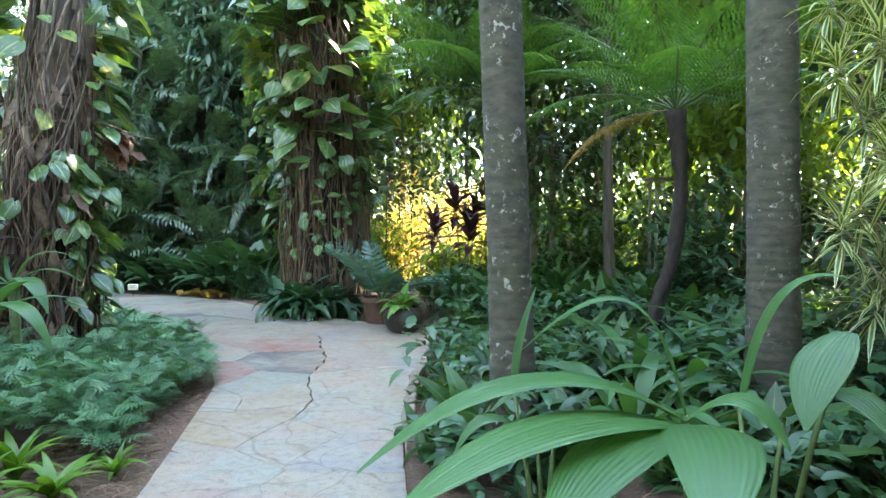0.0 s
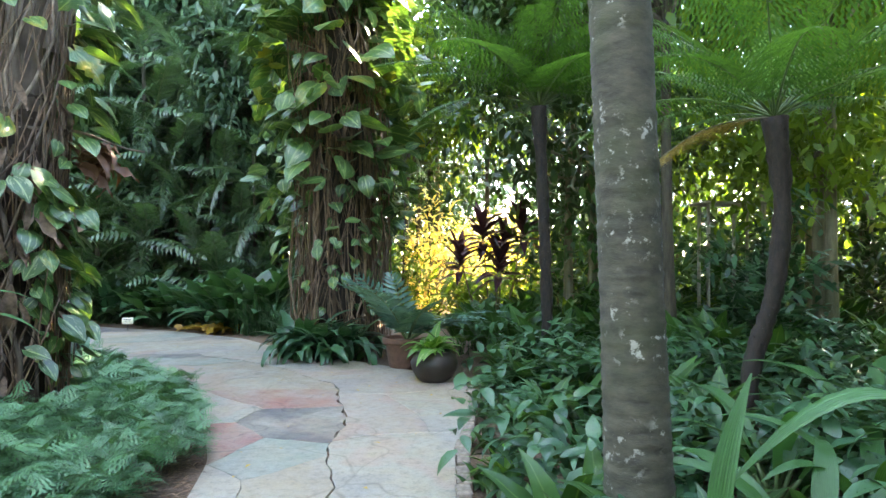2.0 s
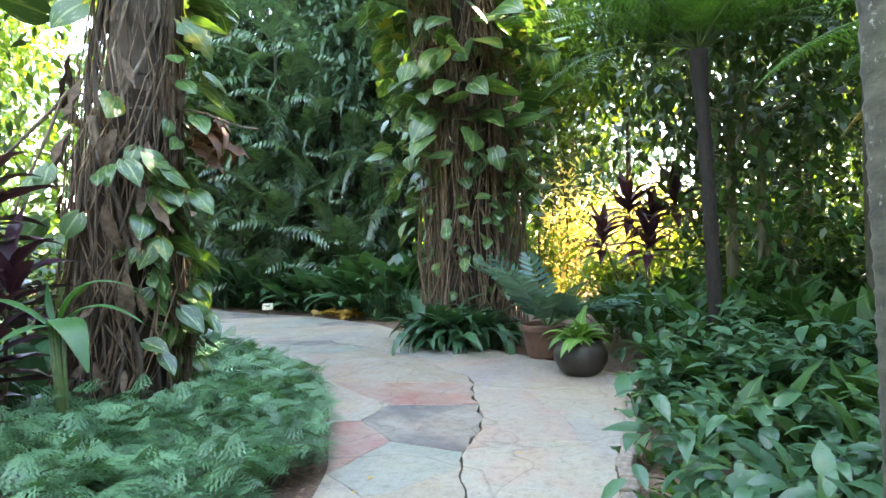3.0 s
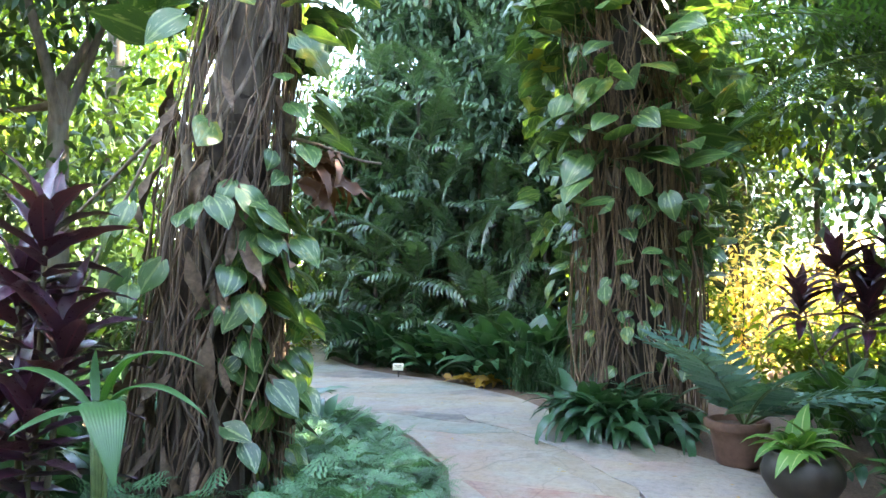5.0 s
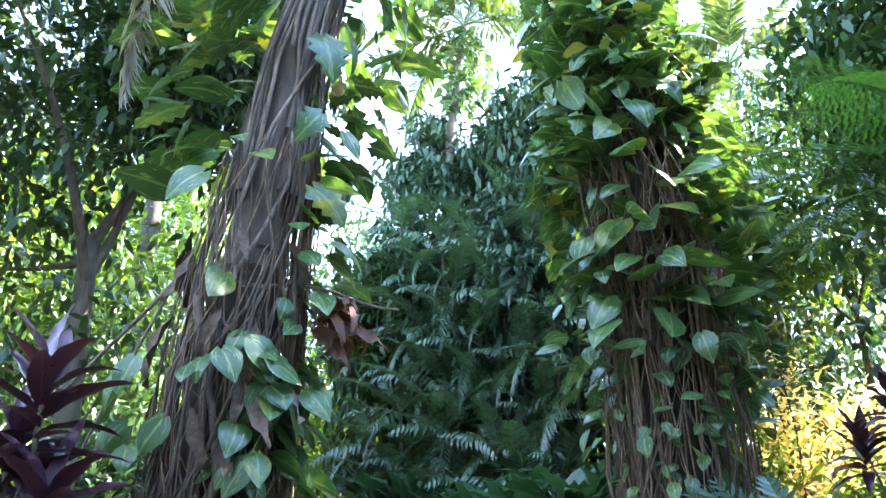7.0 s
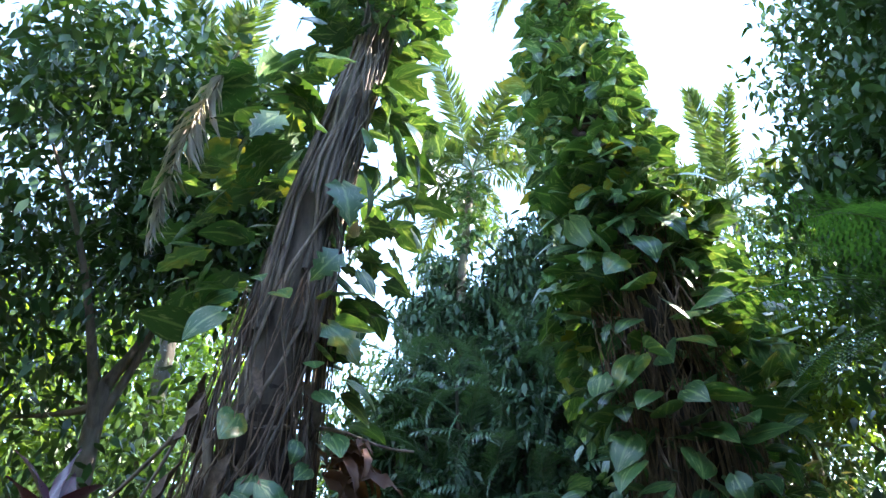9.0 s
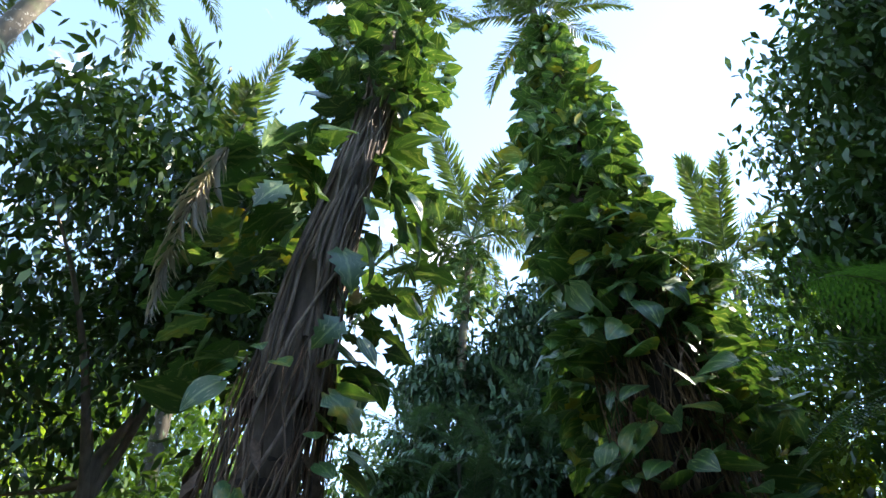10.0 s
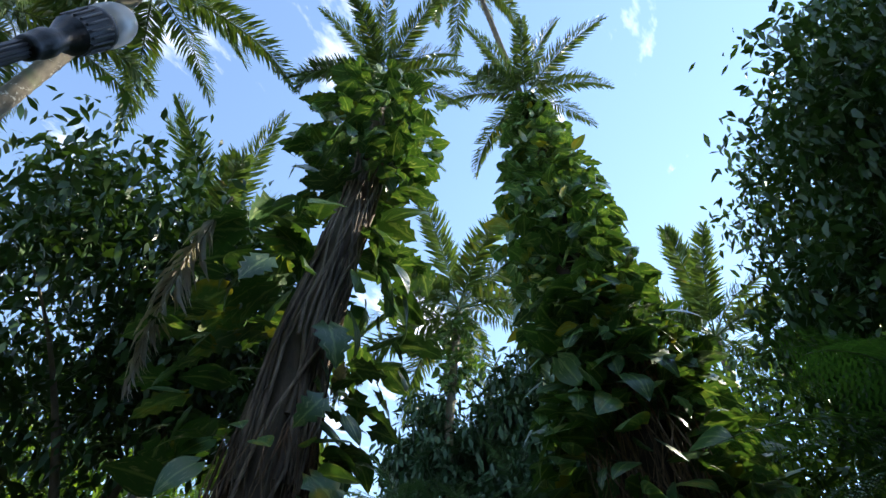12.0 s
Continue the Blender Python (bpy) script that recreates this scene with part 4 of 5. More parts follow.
for count, xs, ys, label in ((60, (-0.1, 3.4), (3.2, 10.6), "glossy small-leaved plants beside the path"), (70, (2.0, 7.0), (5.5, 14.0), "glossy small-leaved plants under the tree ferns")):
    foot = bed_points(count, xs, ys, 0.3, KEEP_OUT)
    k = rng.randint(0, count, count * 60)
    tall = vary(0.3, 0.75, count)[k]
    pos = np.stack([foot[k, 0] + rng.normal(0, 0.2, len(k)), foot[k, 1] + rng.normal(0, 0.2, len(k)), tall * rng.rand(len(k)) ** 0.6], 1)
    tagged(part("bed_plants", scatter_mix(OVAL, pos, vary(0, 6.283, len(k)), vary(-0.7, 0.7, len(k)), vary(-0.4, 0.4, len(k)), vary(0.6, 1.4, len(k))), M_DARKLANCE), label, "ground cover", kind="stuff")

# lacy fern mound beside the path
mound = thing("fern_mound", (-3.1, 6.3, -0.03), "low mound of blue-green lacy fern by the path", "fern", kind="stuff")
SMALL = [lacy(0.27, 7, 4, 0.125, d, 0.42, delta=True, plump=0.9) for d in (0.5, 0.9, 1.3)]
pts, azs, els, sizes = [], [], [], []
while len(pts) < 4700:
    x, y = vary(-5.7, -1.95), vary(4.3, 11.2)
    bare = 0.30 if y < 5.6 else 0.30 - 0.25 * min(1.0, (y - 5.6) / 0.9)
    if to_path(x, y) < bare or x > -1.9 - 0.28 * (y - 4.4) + 0.1 or x < -4.6 + 0.35 * max(0, 6.6 - y) - 0.5 * min(2.0, max(0, y - 8.0)) or math.hypot(x + 4.55, y - 7.12) < 0.5:
        continue
    edge = min(1.0, (to_path(x, y) - bare) / 0.55)
    lump = 0.95 + 0.38 * noise.noise((x * 1.7, y * 1.7, 3)) + 0.42 * noise.noise((x * 4.0, y * 4.0, 7))
    top = (0.17 + 0.40 * math.sqrt(edge)) * lump * (1.0 if y < 8.2 else 0.75)
    face = vary(0, 6.283)
    for k in range(5):
        pts.append((x + 3.1 + vary(-0.04, 0.04), y - 6.3 + vary(-0.04, 0.04), top * vary(0.5, 0.95)))
        azs.append(face + k * 1.257 + vary(-0.5, 0.5))
        els.append(vary(-0.15, 0.75))
        sizes.append(vary(0.55, 1.1))
pts = np.array(pts)
part("fronds", scatter_mix([f[1] for f in SMALL], pts, np.array(azs), np.array(els), vary(-0.35, 0.35, len(pts)), np.array(sizes), True), M_FERN, mound)
part("stalks", scatter(SMALL[0][0], pts[::26] * [1, 1, 0.0], vary(0, 6.283, len(pts[::26])), vary(0.9, 1.5, len(pts[::26])), 0.0, 1.1), M_STEM, mound)


def bromeliad(x, y, size, count=16, mat=M_BROM, label="bright green strap-leaved bromeliad in the mulch", name="bromeliad"):
    t = thing(name, (x, y, -0.04), label, "bromeliad")
    for k in range(count):
        ob = part("leaf", LEAF_STRAP[k % 3], mat, t)
        ob.matrix_basis = pose(0, 0, 0.02, vary(25, 75), vary(-8, 8), k * 137.5 + vary(-10, 10)) @ Matrix.Scale(size * float(vary(0.75, 1.15)), 4)
    return t


LEAF_STRAP = [mesh_of("leaf", blade(0.55, 0.11, 7, d, 0.35, 0.2, 0.6), M_BROM) for d in (0.9, 1.4, 1.9)]
for x, y, s in ((-2.4, 3.8, 0.8), (-2.8, 4.05, 0.75), (-2.6, 3.35, 0.85), (-3.1, 3.7, 0.8), (-2.2, 4.15, 0.5), (0.0, 6.1, 0.7), (0.25, 7.4, 0.6)):
    bromeliad(x, y, s)


def palm_grass(x, y, leaves, label="palm grass with long pleated arching leaves"):
    """leaves: azimuth, rise, length, width, droop."""
    t = thing("palm_grass", (x, y, -0.04), label, "foliage plant", "palm grass clumps")
    for az, rise, length, width, droop in leaves:
        stalk = 0.35
        ob = part("leaf", blade(length, width, 12, droop, 0.16, 0.0, 0.62, 0.8), M_PALMGRASS, t)
        el = radians(rise)
        ob.matrix_basis = pose(-math.sin(radians(az)) * stalk * math.cos(el), math.cos(radians(az)) * stalk * math.cos(el), stalk * math.sin(el), rise, vary(-12, 12), az)
        part("stalk", tube([(0, 0, 0), (-math.sin(radians(az)) * stalk * math.cos(el) * 0.5, math.cos(radians(az)) * stalk * math.cos(el) * 0.5, stalk * math.sin(el) * 0.55), (-math.sin(radians(az)) * stalk * math.cos(el), math.cos(radians(az)) * stalk * math.cos(el), stalk * math.sin(el))], [0.02, 0.016, 0.012], 6), M_GREENSTEM, t)
    return t


def strap(a, c, b, width, n=14):
    """A pleated leaf along a curve from a to b, drawn towards c."""
    t = np.linspace(0, 1, n + 1)[:, None]
    a, c, b = (np.array(q, float) for q in (a, c, b))
    p = (1 - t) ** 2 * a + 2 * t * (1 - t) * c + t ** 2 * b
    d = np.gradient(p, axis=0)
    d /= np.linalg.norm(d, axis=1)[:, None]
    side = np.cross(d, [0, 0, 1.0])
    flat = np.cross([*(b - a)[:2], 0], [0, 0, 1.0])
    side = side / (np.linalg.norm(side, axis=1)[:, None] + 1e-6) * 0.3 + flat / (np.linalg.norm(flat) + 1e-6) * 0.7
    side /= np.linalg.norm(side, axis=1)[:, None]
    up = np.cross(side, d)
    w = width * 0.5 * np.clip(np.sin(np.pi * (0.06 + 0.935 * t) ** 0.8), 0.04, 1) ** 0.8
    m = 9
    v = np.zeros(((n + 1) * m, 5))
    for k in range(m):
        u = k / (m - 1) * 2 - 1
        v[k::m, :3] = p + side * w * u + up * (w * (0.16 * abs(u) - 0.22 * u * u) + (0.003 if k % 2 else -0.003) * (w / w.max()))
        v[k::m, 3] = 0.5 + 0.5 * u
        v[k::m, 4] = t[:, 0]
    i = np.arange(n)[:, None] * m
    return v, tris(np.vstack([i + [k, k + 1, k + m + 1, k + m] for k in range(m - 1)]))


def arching_grass(base, leaves, label):
    """leaves: foot, bend, tip and width of each blade."""
    t = thing("palm_grass", base, label, "foliage plant", "palm grass clumps")
    o = np.array(base)
    for a, c, b, w in leaves:
        a, c, b = (np.array(q) - o for q in (a, c, b))
        part("leaf", strap(a, c, b, w), M_PALMGRASS, t)
        foot = np.array([a[0] * 0.25, a[1] * 0.25, 0])
        part("stalk", tube([foot, (foot + a) / 2 + [0, 0, 0.05], a], [0.018, 0.014, 0.011], 6), M_GREENSTEM, t)


arching_grass((1.3, 3.15, -0.04), [
    ((1.11, 2.87, 0.76), (0.37, 2.79, 1.25), (-0.33, 2.37, 0.71), 0.25), ((1.1, 2.87, 0.74), (0.37, 2.48, 1.0), (-0.17, 1.97, 0.72), 0.34),
    ((1.07, 2.82, 0.75), (0.62, 2.47, 0.85), (0.3, 1.87, 0.66), 0.34), ((1.11, 2.82, 0.75), (1.14, 2.48, 0.89), (0.83, 1.87, 0.65), 0.38),
    ((1.24, 3.17, 0.69), (1.15, 3.5, 1.67), (0.41, 3.28, 1.0), 0.16), ((1.15, 2.97, 0.73), (0.53, 2.98, 1.12), (0.22, 2.87, 0.8), 0.25),
    ((1.12, 2.87, 0.76), (1.38, 2.78, 1.05), (1.44, 2.57, 0.72), 0.25)], "palm grass with broad pleated arching leaves")
arching_grass((1.6, 3.1, -0.04), [((1.51, 3.17, 0.72), (1.63, 3.2, 1.57), (1.99, 2.99, 1.39), 0.21), ((1.8, 2.79, 1.18), (1.57, 2.68, 1.07), (1.5, 2.57, 0.81), 0.24),
    ((1.7, 3.1, 0.7), (1.9, 2.9, 1.1), (1.9, 2.5, 0.7), 0.25)], "palm grass with broad pleated arching leaves")
arching_grass((0.55, 3.35, -0.04), [((0.37, 3.27, 0.8), (0.37, 3.28, 1.06), (0.49, 3.29, 1.34), 0.12), ((0.5, 3.3, 0.5), (0.2, 3.2, 0.85), (0.05, 3.1, 0.5), 0.14), ((0.6, 3.35, 0.5), (0.8, 3.2, 0.9), (0.9, 3.0, 0.6), 0.15)], "young palm grass with upright pleated leaves")
arching_grass((-4.0, 5.9, -0.04), [((-4.0, 5.85, 1.15), (-3.78, 5.78, 1.57), (-3.51, 6.05, 1.34), 0.1), ((-3.97, 5.86, 1.15), (-3.67, 5.86, 1.39), (-3.44, 6.01, 1.1), 0.09),
    ((-4.01, 5.84, 1.12), (-3.7, 5.63, 1.34), (-3.51, 5.56, 0.88), 0.2), ((-4.03, 5.83, 1.12), (-4.09, 5.69, 1.18), (-4.11, 5.47, 1.05), 0.12),
    ((-4.02, 5.84, 1.13), (-4.11, 5.88, 1.28), (-4.09, 5.87, 1.42), 0.05), ((-4.05, 5.83, 1.13), (-4.33, 5.76, 1.42), (-4.59, 5.66, 1.27), 0.1)], "palm grass beside the dark red ti plant")
arching_grass((-2.6, 3.4, -0.04), [((-2.52, 3.38, 1.14), (-2.27, 3.29, 1.42), (-2.11, 3.29, 1.36), 0.1), ((-2.52, 3.38, 1.11), (-2.24, 3.29, 1.33), (-2.02, 3.39, 1.27), 0.07),
    ((-2.52, 3.38, 1.14), (-2.14, 3.19, 1.43), (-1.99, 3.18, 1.01), 0.13)], "palm grass at the edge of the path")
palm_grass(1.35, 4.4, [(k * 45 + 20, 56 + 12 * (k % 2), 1.0 - 0.1 * (k % 3), 0.125, 1.7) for k in range(8)])
palm_grass(1.75, 5.6, [(k * 51 + 5, 60 + 12 * (k % 2), 1.05, 0.12, 1.5) for k in range(7)])
palm_grass(3.0, 6.6, [(k * 60 + 10, 60 + 10 * (k % 2), 1.1, 0.15, 1.6) for k in range(6)])
palm_grass(2.0, 5.0, [(k * 52 + 10, 62 + 10 * (k % 2), 0.9, 0.13, 1.6) for k in range(7)])


# ---- ti plants ----
TI = [mesh_of("leaf", blade(0.52, 0.15, 8, d, 0.4, 0.05, 0.75, wave=0.008), M_TI) for d in (0.25, 0.7, 1.2)]


def ti_plant(x, y, heads, size, label):
    t = thing("ti_plant", (x, y, -0.04), label, "ti plant", "ti plants")
    for hx, hy, hz in heads:
        part("cane", tube([(hx * 0.2, hy * 0.2, 0), (hx * 0.7, hy * 0.7, hz * 0.5), (hx, hy, hz)], [0.022, 0.018, 0.015], 7), M_STEM, t)
        for k in range(20):
            ob = part("leaf", TI[k % 3], M_TI, t)
            ob.matrix_basis = pose(hx, hy, hz - 0.42 * k / 20, 76 - 4.6 * k + vary(-8, 8), vary(-15, 15), k * 137.5) @ Matrix.Scale(size * float(vary(0.85, 1.15)), 4)


ti_plant(-4.7, 5.95, [(-0.05, 0.05, 2.15), (0.15, 0.05, 1.5), (0.2, -0.15, 1.15), (-0.35, 0.2, 1.5), (-0.1, -0.2, 1.05), (-0.2, 0.0, 1.8)], 0.95, "ti plant with dark red-purple leaves")
ti_plant(-4.5, 7.9, [(-0.3, 0.1, 1.25)], 0.8, "small dark red ti plant beside the palm")
ti_plant(0.55, 15.0, [(-0.25, 0, 2.3), (0.2, 0.3, 2.05), (0.6, -0.1, 2.35), (-0.75, 0.2, 1.7), (0.05, -0.3, 1.6)], 1.25, "tall ti plant with dark maroon leaves")

# ---- striped dracaena at the edge of the bed ----
dracaena = thing("striped_dracaena", (3.6, 4.35, -0.04), "dracaena shrub with narrow yellow-edged striped leaves", "shrub")
for k in range(34):
    hx, hy, hz = -0.3 + vary(-0.4, 0.5), vary(-0.4, 0.5), 1.15 + 2.7 * (k / 34)
    part("cane", tube([(hx * 0.1, hy * 0.1, 0), (hx * 0.5 + 0.1, hy * 0.6, hz * 0.6), (hx, hy, hz)], [0.018, 0.014, 0.009], 6), M_STEM, dracaena)
    m = 34
    z = np.linspace(-0.16, 0.04, m)
    part("leaf_head", scatter_mix([blade(0.36, 0.04, 4, d, 0.2, 0.1, 0.7) for d in (0.3, 0.7, 1.1)], np.stack([np.full(m, hx), np.full(m, hy), hz + z], 1), np.arange(m) * 2.4, np.linspace(-0.9, 1.1, m), 0.0, vary(0.8, 1.15, m)), M_SONG, dracaena)

# ---- clump, pots and their plants ----
clump = thing("strap_leaf_clump", (-2.5, 11.75, -0.04), "dark glossy strap-leaved clump at the path edge", "foliage plant")
CLUMP = [mesh_of("leaf", blade(1.0, 0.19, 7, d, 0.25, 0.2, 0.75), M_DARKLANCE) for d in (1.7, 2.3, 2.8)]
for k in range(290):
    ob = part("leaf", CLUMP[k % 3], M_DARKLANCE, clump)
    ob.matrix_basis = pose(rng.normal(0, 0.3), rng.normal(0, 0.24), 0, vary(40, 90), vary(-15, 15), vary(0, 360)) @ Matrix.Scale(float(vary(0.65, 1.15)), 4)
grass = thing("grassy_clump", (-4.3, 14.7, -0.04), "clump of fine arching grassy leaves at the palm's foot", "foliage plant")
part("leaves", rosettes(np.stack([vary(-0.55, 0.55, 22), vary(-0.3, 0.5, 22)], 1), 26, [blade(1.0, 0.025, 5, d, 0.2, 0.2, 0.5) for d in (0.8, 1.4, 1.9)], (0.7, 1.1), (40, 88), 0.0), M_DARKLANCE, grass)


def lathe(profile, sides=28):
    p = np.array(profile, float)
    n = len(p)
    a = np.linspace(0, 2 * np.pi, sides, endpoint=False)
    v = np.zeros((n * sides, 5))
    v[:, 0] = (p[:, 0][:, None] * np.cos(a)).ravel()
    v[:, 1] = (p[:, 0][:, None] * np.sin(a)).ravel()
    v[:, 2] = np.repeat(p[:, 1], sides)
    i = np.arange(n - 1)[:, None, None] * sides
    j = np.arange(sides)[None, :, None]
    q = np.concatenate([i + j, i + (j + 1) % sides, i + (j + 1) % sides + sides, i + j + sides], axis=2).reshape(-1, 4)
    return v, tris(q)


pot = thing("terracotta_pot", (-1.12, 10.85, -0.01), "weathered terracotta flower pot", "flower pot")
part("bowl", lathe([(0.02, 0.0), (0.19, 0.0), (0.21, 0.04), (0.26, 0.36), (0.27, 0.38), (0.23, 0.38), (0.21, 0.33), (0.02, 0.32)]), M_TERRA, pot)
part("rim", lathe([(0.262, 0.36), (0.30, 0.365), (0.308, 0.38), (0.308, 0.44), (0.298, 0.455), (0.26, 0.455), (0.25, 0.37)]), M_TERRA, pot)
part("soil", lathe([(0.001, 0.40), (0.12, 0.405), (0.255, 0.395)]), M_MULCH, pot)
cycad = thing("cardboard_cycad", (-1.05, 10.85, 0.36), "blue-green cycad with stiff paired leaflets in a pot", "cycad")
ZAMIA_LEAF = [mesh_of("leaflet", blade(0.30, 0.075, 4, d, 0.3, 0.0, 0.7), M_ZAMIA) for d in (0.2, 0.45)]
for k in range(16):
    el, bend, size = radians(8 + 58 * ((k * 0.618) % 1)), vary(0.3, 0.9), vary(1.05, 1.5)
    t = np.linspace(0, 1, 11)
    lift = 0.15 - bend * t ** 1.4
    line = np.stack([0 * t, np.concatenate([[0], np.cumsum(np.cos(lift[:-1]))]) * 0.105, np.concatenate([[0], np.cumsum(np.sin(lift[:-1]))]) * 0.105], 1)
    ob = part("frond", tube(line, np.linspace(0.011, 0.003, 11), 5), M_GREENSTEM, cycad, "stiff frond with paired blue-green leaflets")
    ob.matrix_basis = pose(0, 0, 0.02, math.degrees(el), vary(-20, 20), k * 137.5) @ Matrix.Scale(float(size), 4)
    for j in range(24):
        q = 0.2 + 0.78 * (j // 2) / 11
        side = 1 if j % 2 else -1
        at = [float(np.interp(q, t, line[:, i])) for i in range(3)]
        leaf = part("leaflet", ZAMIA_LEAF[j % 2], M_ZAMIA, ob)
        reach = (math.sin(math.pi * (0.14 + 0.82 * q)) ** 0.5) * (1 - 0.3 * q)
        leaf.matrix_basis = pose(*at, math.degrees(float(np.interp(q, t, lift))) * 0.6 + 9 + vary(-5, 5), side * 14 + vary(-8, 8), -side * (68 - 28 * q ** 3 + vary(-5, 5))) @ Matrix.Scale(float(reach * vary(0.9, 1.08)), 4)
pot = thing("round_pot", (-0.62, 9.82, -0.01), "dark glazed round-bellied pot", "flower pot")
part("bowl", lathe([(0.02, 0.0), (0.16, 0.0), (0.24, 0.06), (0.31, 0.18), (0.32, 0.26), (0.28, 0.35), (0.24, 0.385), (0.25, 0.41), (0.22, 0.41), (0.21, 0.37), (0.02, 0.36)]), M_DARKPOT, pot)
part("soil", lathe([(0.001, 0.385), (0.1, 0.39), (0.215, 0.375)]), M_MULCH, pot)
plant = thing("variegated_pot_plant", (-0.62, 9.82, 0.38), "low pot plant with yellow-ribbed green leaves", "pot plant")
VL = [mesh_of("leaf", blade(0.38, 0.10, 6, d, 0.2, 0.3, 0.75), M_VARIEG) for d in (1.2, 1.9)]
for k in range(40):
    ob = part("leaf", VL[k % 2], M_VARIEG, plant)
    ob.matrix_basis = pose(vary(-0.12, 0.12), vary(-0.12, 0.12), 0, vary(5, 65), vary(-20, 20), k * 137.5) @ Matrix.Scale(float(vary(0.85, 1.45)), 4)

# ---- plant label and fallen leaves ----
sign = thing("plant_label", (-7.45, 15.05, -0.03), "small cream plant label on a stake", "sign")


def plate(w, h, d, at, tilt=0):
    bm = bmesh.new()
    bmesh.ops.create_cube(bm, size=1, matrix=pose(*at, tilt) @ Matrix.Diagonal((w, d, h, 1)))
    bmesh.ops.bevel(bm, geom=bm.edges[:], offset=min(w, h, d) * 0.15, segments=1, affect="EDGES")
    bmesh.ops.triangulate(bm, faces=bm.faces[:])
    bm.verts.index_update()
    v = np.array([(*q.co, 0, 0) for q in bm.verts])
    f = np.array([[q.index for q in face.verts] for face in bm.faces])
    bm.free()
    return v, f


plate_ob = part("plate", plate(0.22, 0.15, 0.008, (0, 0, 0.24), -25), M_LABEL, sign)
part("stake", tube([(0, 0.015, 0), (0, 0.015, 0.2)], 0.008, 6), M_BLACKMETAL, sign)
for k, w in enumerate((0.15, 0.11, 0.13)):
    part("print_bar", plate(w, 0.014, 0.004, (0, -0.006 + 0.017 * (k - 1) - 0.004, 0.24 - 0.035 * (k - 1)), -25), M_INK, plate_ob, "line of dark print")
sign.rotation_euler = (0, 0, radians(18))

n = 46
litter = part("fallen_leaves", scatter_mix([blade(0.34, 0.13, 5, d, 0.5, wave=0.02) for d in (0.5, 1.1, 1.6)], np.stack([rng.normal(-5.5, 0.45, n), rng.normal(15.05, 0.16, n), vary(0.0, 0.12, n)], 1), vary(0, 6.28, n), vary(-0.2, 0.5, n), vary(-0.8, 0.8, n), vary(0.6, 1.2, n)), M_DRY)
tagged(litter, "pile of yellow and brown fallen leaves", "dead leaves", kind="stuff")
n = 9500
p = np.vstack([bed_points(2500, (-3.0, -1.6), (2.2, 7.0), 0.0), bed_points(3600, (-7.5, 2.5), (2.0, 12.0), 0.01), bed_points(2000, (-9.5, -3.0), (12.0, 17.0), 0.01), bed_points(1400, (-3.6, 0.9), (2.5, 9.8), 0.0)])
chips = part("mulch_chips", scatter_mix([blade(0.09, 0.02, 1, 0.2, 0.4), blade(0.06, 0.03, 1, 0.1, 0.3), blade(0.14, 0.012, 2, 0.8, 0.3)], np.hstack([p, vary(-0.04, 0.0, (n, 1))]), vary(0, 6.28, n), vary(-0.3, 0.4, n), vary(-0.8, 0.8, n), vary(0.6, 1.5, n)), M_CHIP)
tagged(chips, "loose brown bark chips and twigs", "mulch", kind="stuff")
n = 60
s = np.array([on_path(a, b) for a, b in zip(vary(0.35, 0.8, n), rng.rand(n))])
petals = part("fallen_petals", scatter(blade(0.045, 0.025, 2, 0.4, 0.3), np.hstack([s, np.full((n, 1), 0.006)]), vary(0, 6.28, n), 0.0, 0.0, vary(0.5, 1.4, n)), M_DRY)
tagged(petals, "few small fallen petals and leaf bits on the path", "litter", kind="stuff")


# ---- trees and thickets ----
def tree(base, height, radius, crowns, leaf, mat, label, lean=(0, 0), limbs=5, name="tree", bark=M_TRUNK, hang=(-1.3, 0.3), slim=0.3, clumps=60, stems=1, per=0.33):
    """Trunk, limbs and leaves in clumps. crowns: centre, radii and number of leaves, from the base."""
    t = thing(name, (*base, -0.04), label, "tree")
    for k in range(stems):
        off = np.array([vary(-1, 1), vary(-1, 1), 0]) * (0 if stems == 1 else 0.55)
        line = [off, off + [lean[0] * 0.3 + vary(-0.1, 0.1), lean[1] * 0.3, height * 0.4], off + [lean[0], lean[1], height]]
        part("trunk", tube(smooth3(line), np.linspace(radius * 1.15, radius * 0.6, 14), 9), bark, t)
    leaves = []
    for c, r, n in crowns:
        c, r = np.array(c, float), np.array(r, float)
        d = rng.normal(0, 1, (clumps, 3))
        d /= np.linalg.norm(d, axis=1)[:, None]
        mids = c + d * r * rng.uniform(0.35, 1.0, (clumps, 1)) ** 0.6
        for m in mids[:: max(1, clumps // limbs)]:
            start = np.array([lean[0], lean[1], height]) * vary(0.8, 1.0)
            part("limb", tube(smooth3([start, (start + m) / 2 + vary(-0.25, 0.25, 3), m]), np.linspace(radius * 0.42, 0.012, 14), 6), bark, t)
        k = rng.randint(0, clumps, n)
        pos = mids[k] + rng.normal(0, per, (n, 3)) * r.mean() * 0.62
        leaves.append(scatter_mix([leaflet(leaf, leaf * slim, dd) for dd in (0.3, 0.9)], pos, vary(0, 6.283, n), vary(*hang, n), vary(-0.7, 0.7, n), vary(0.6, 1.3, n)))
    part("crown", join(leaves), mat, t)
    return t


def smooth3(points, n=14):
    p = np.asarray(points, float)
    t = np.linspace(0, 1, n)[:, None]
    return (1 - t) ** 2 * p[0] + 2 * t * (1 - t) * (2 * p[1] - (p[0] + p[2]) / 2) + t ** 2 * p[2]


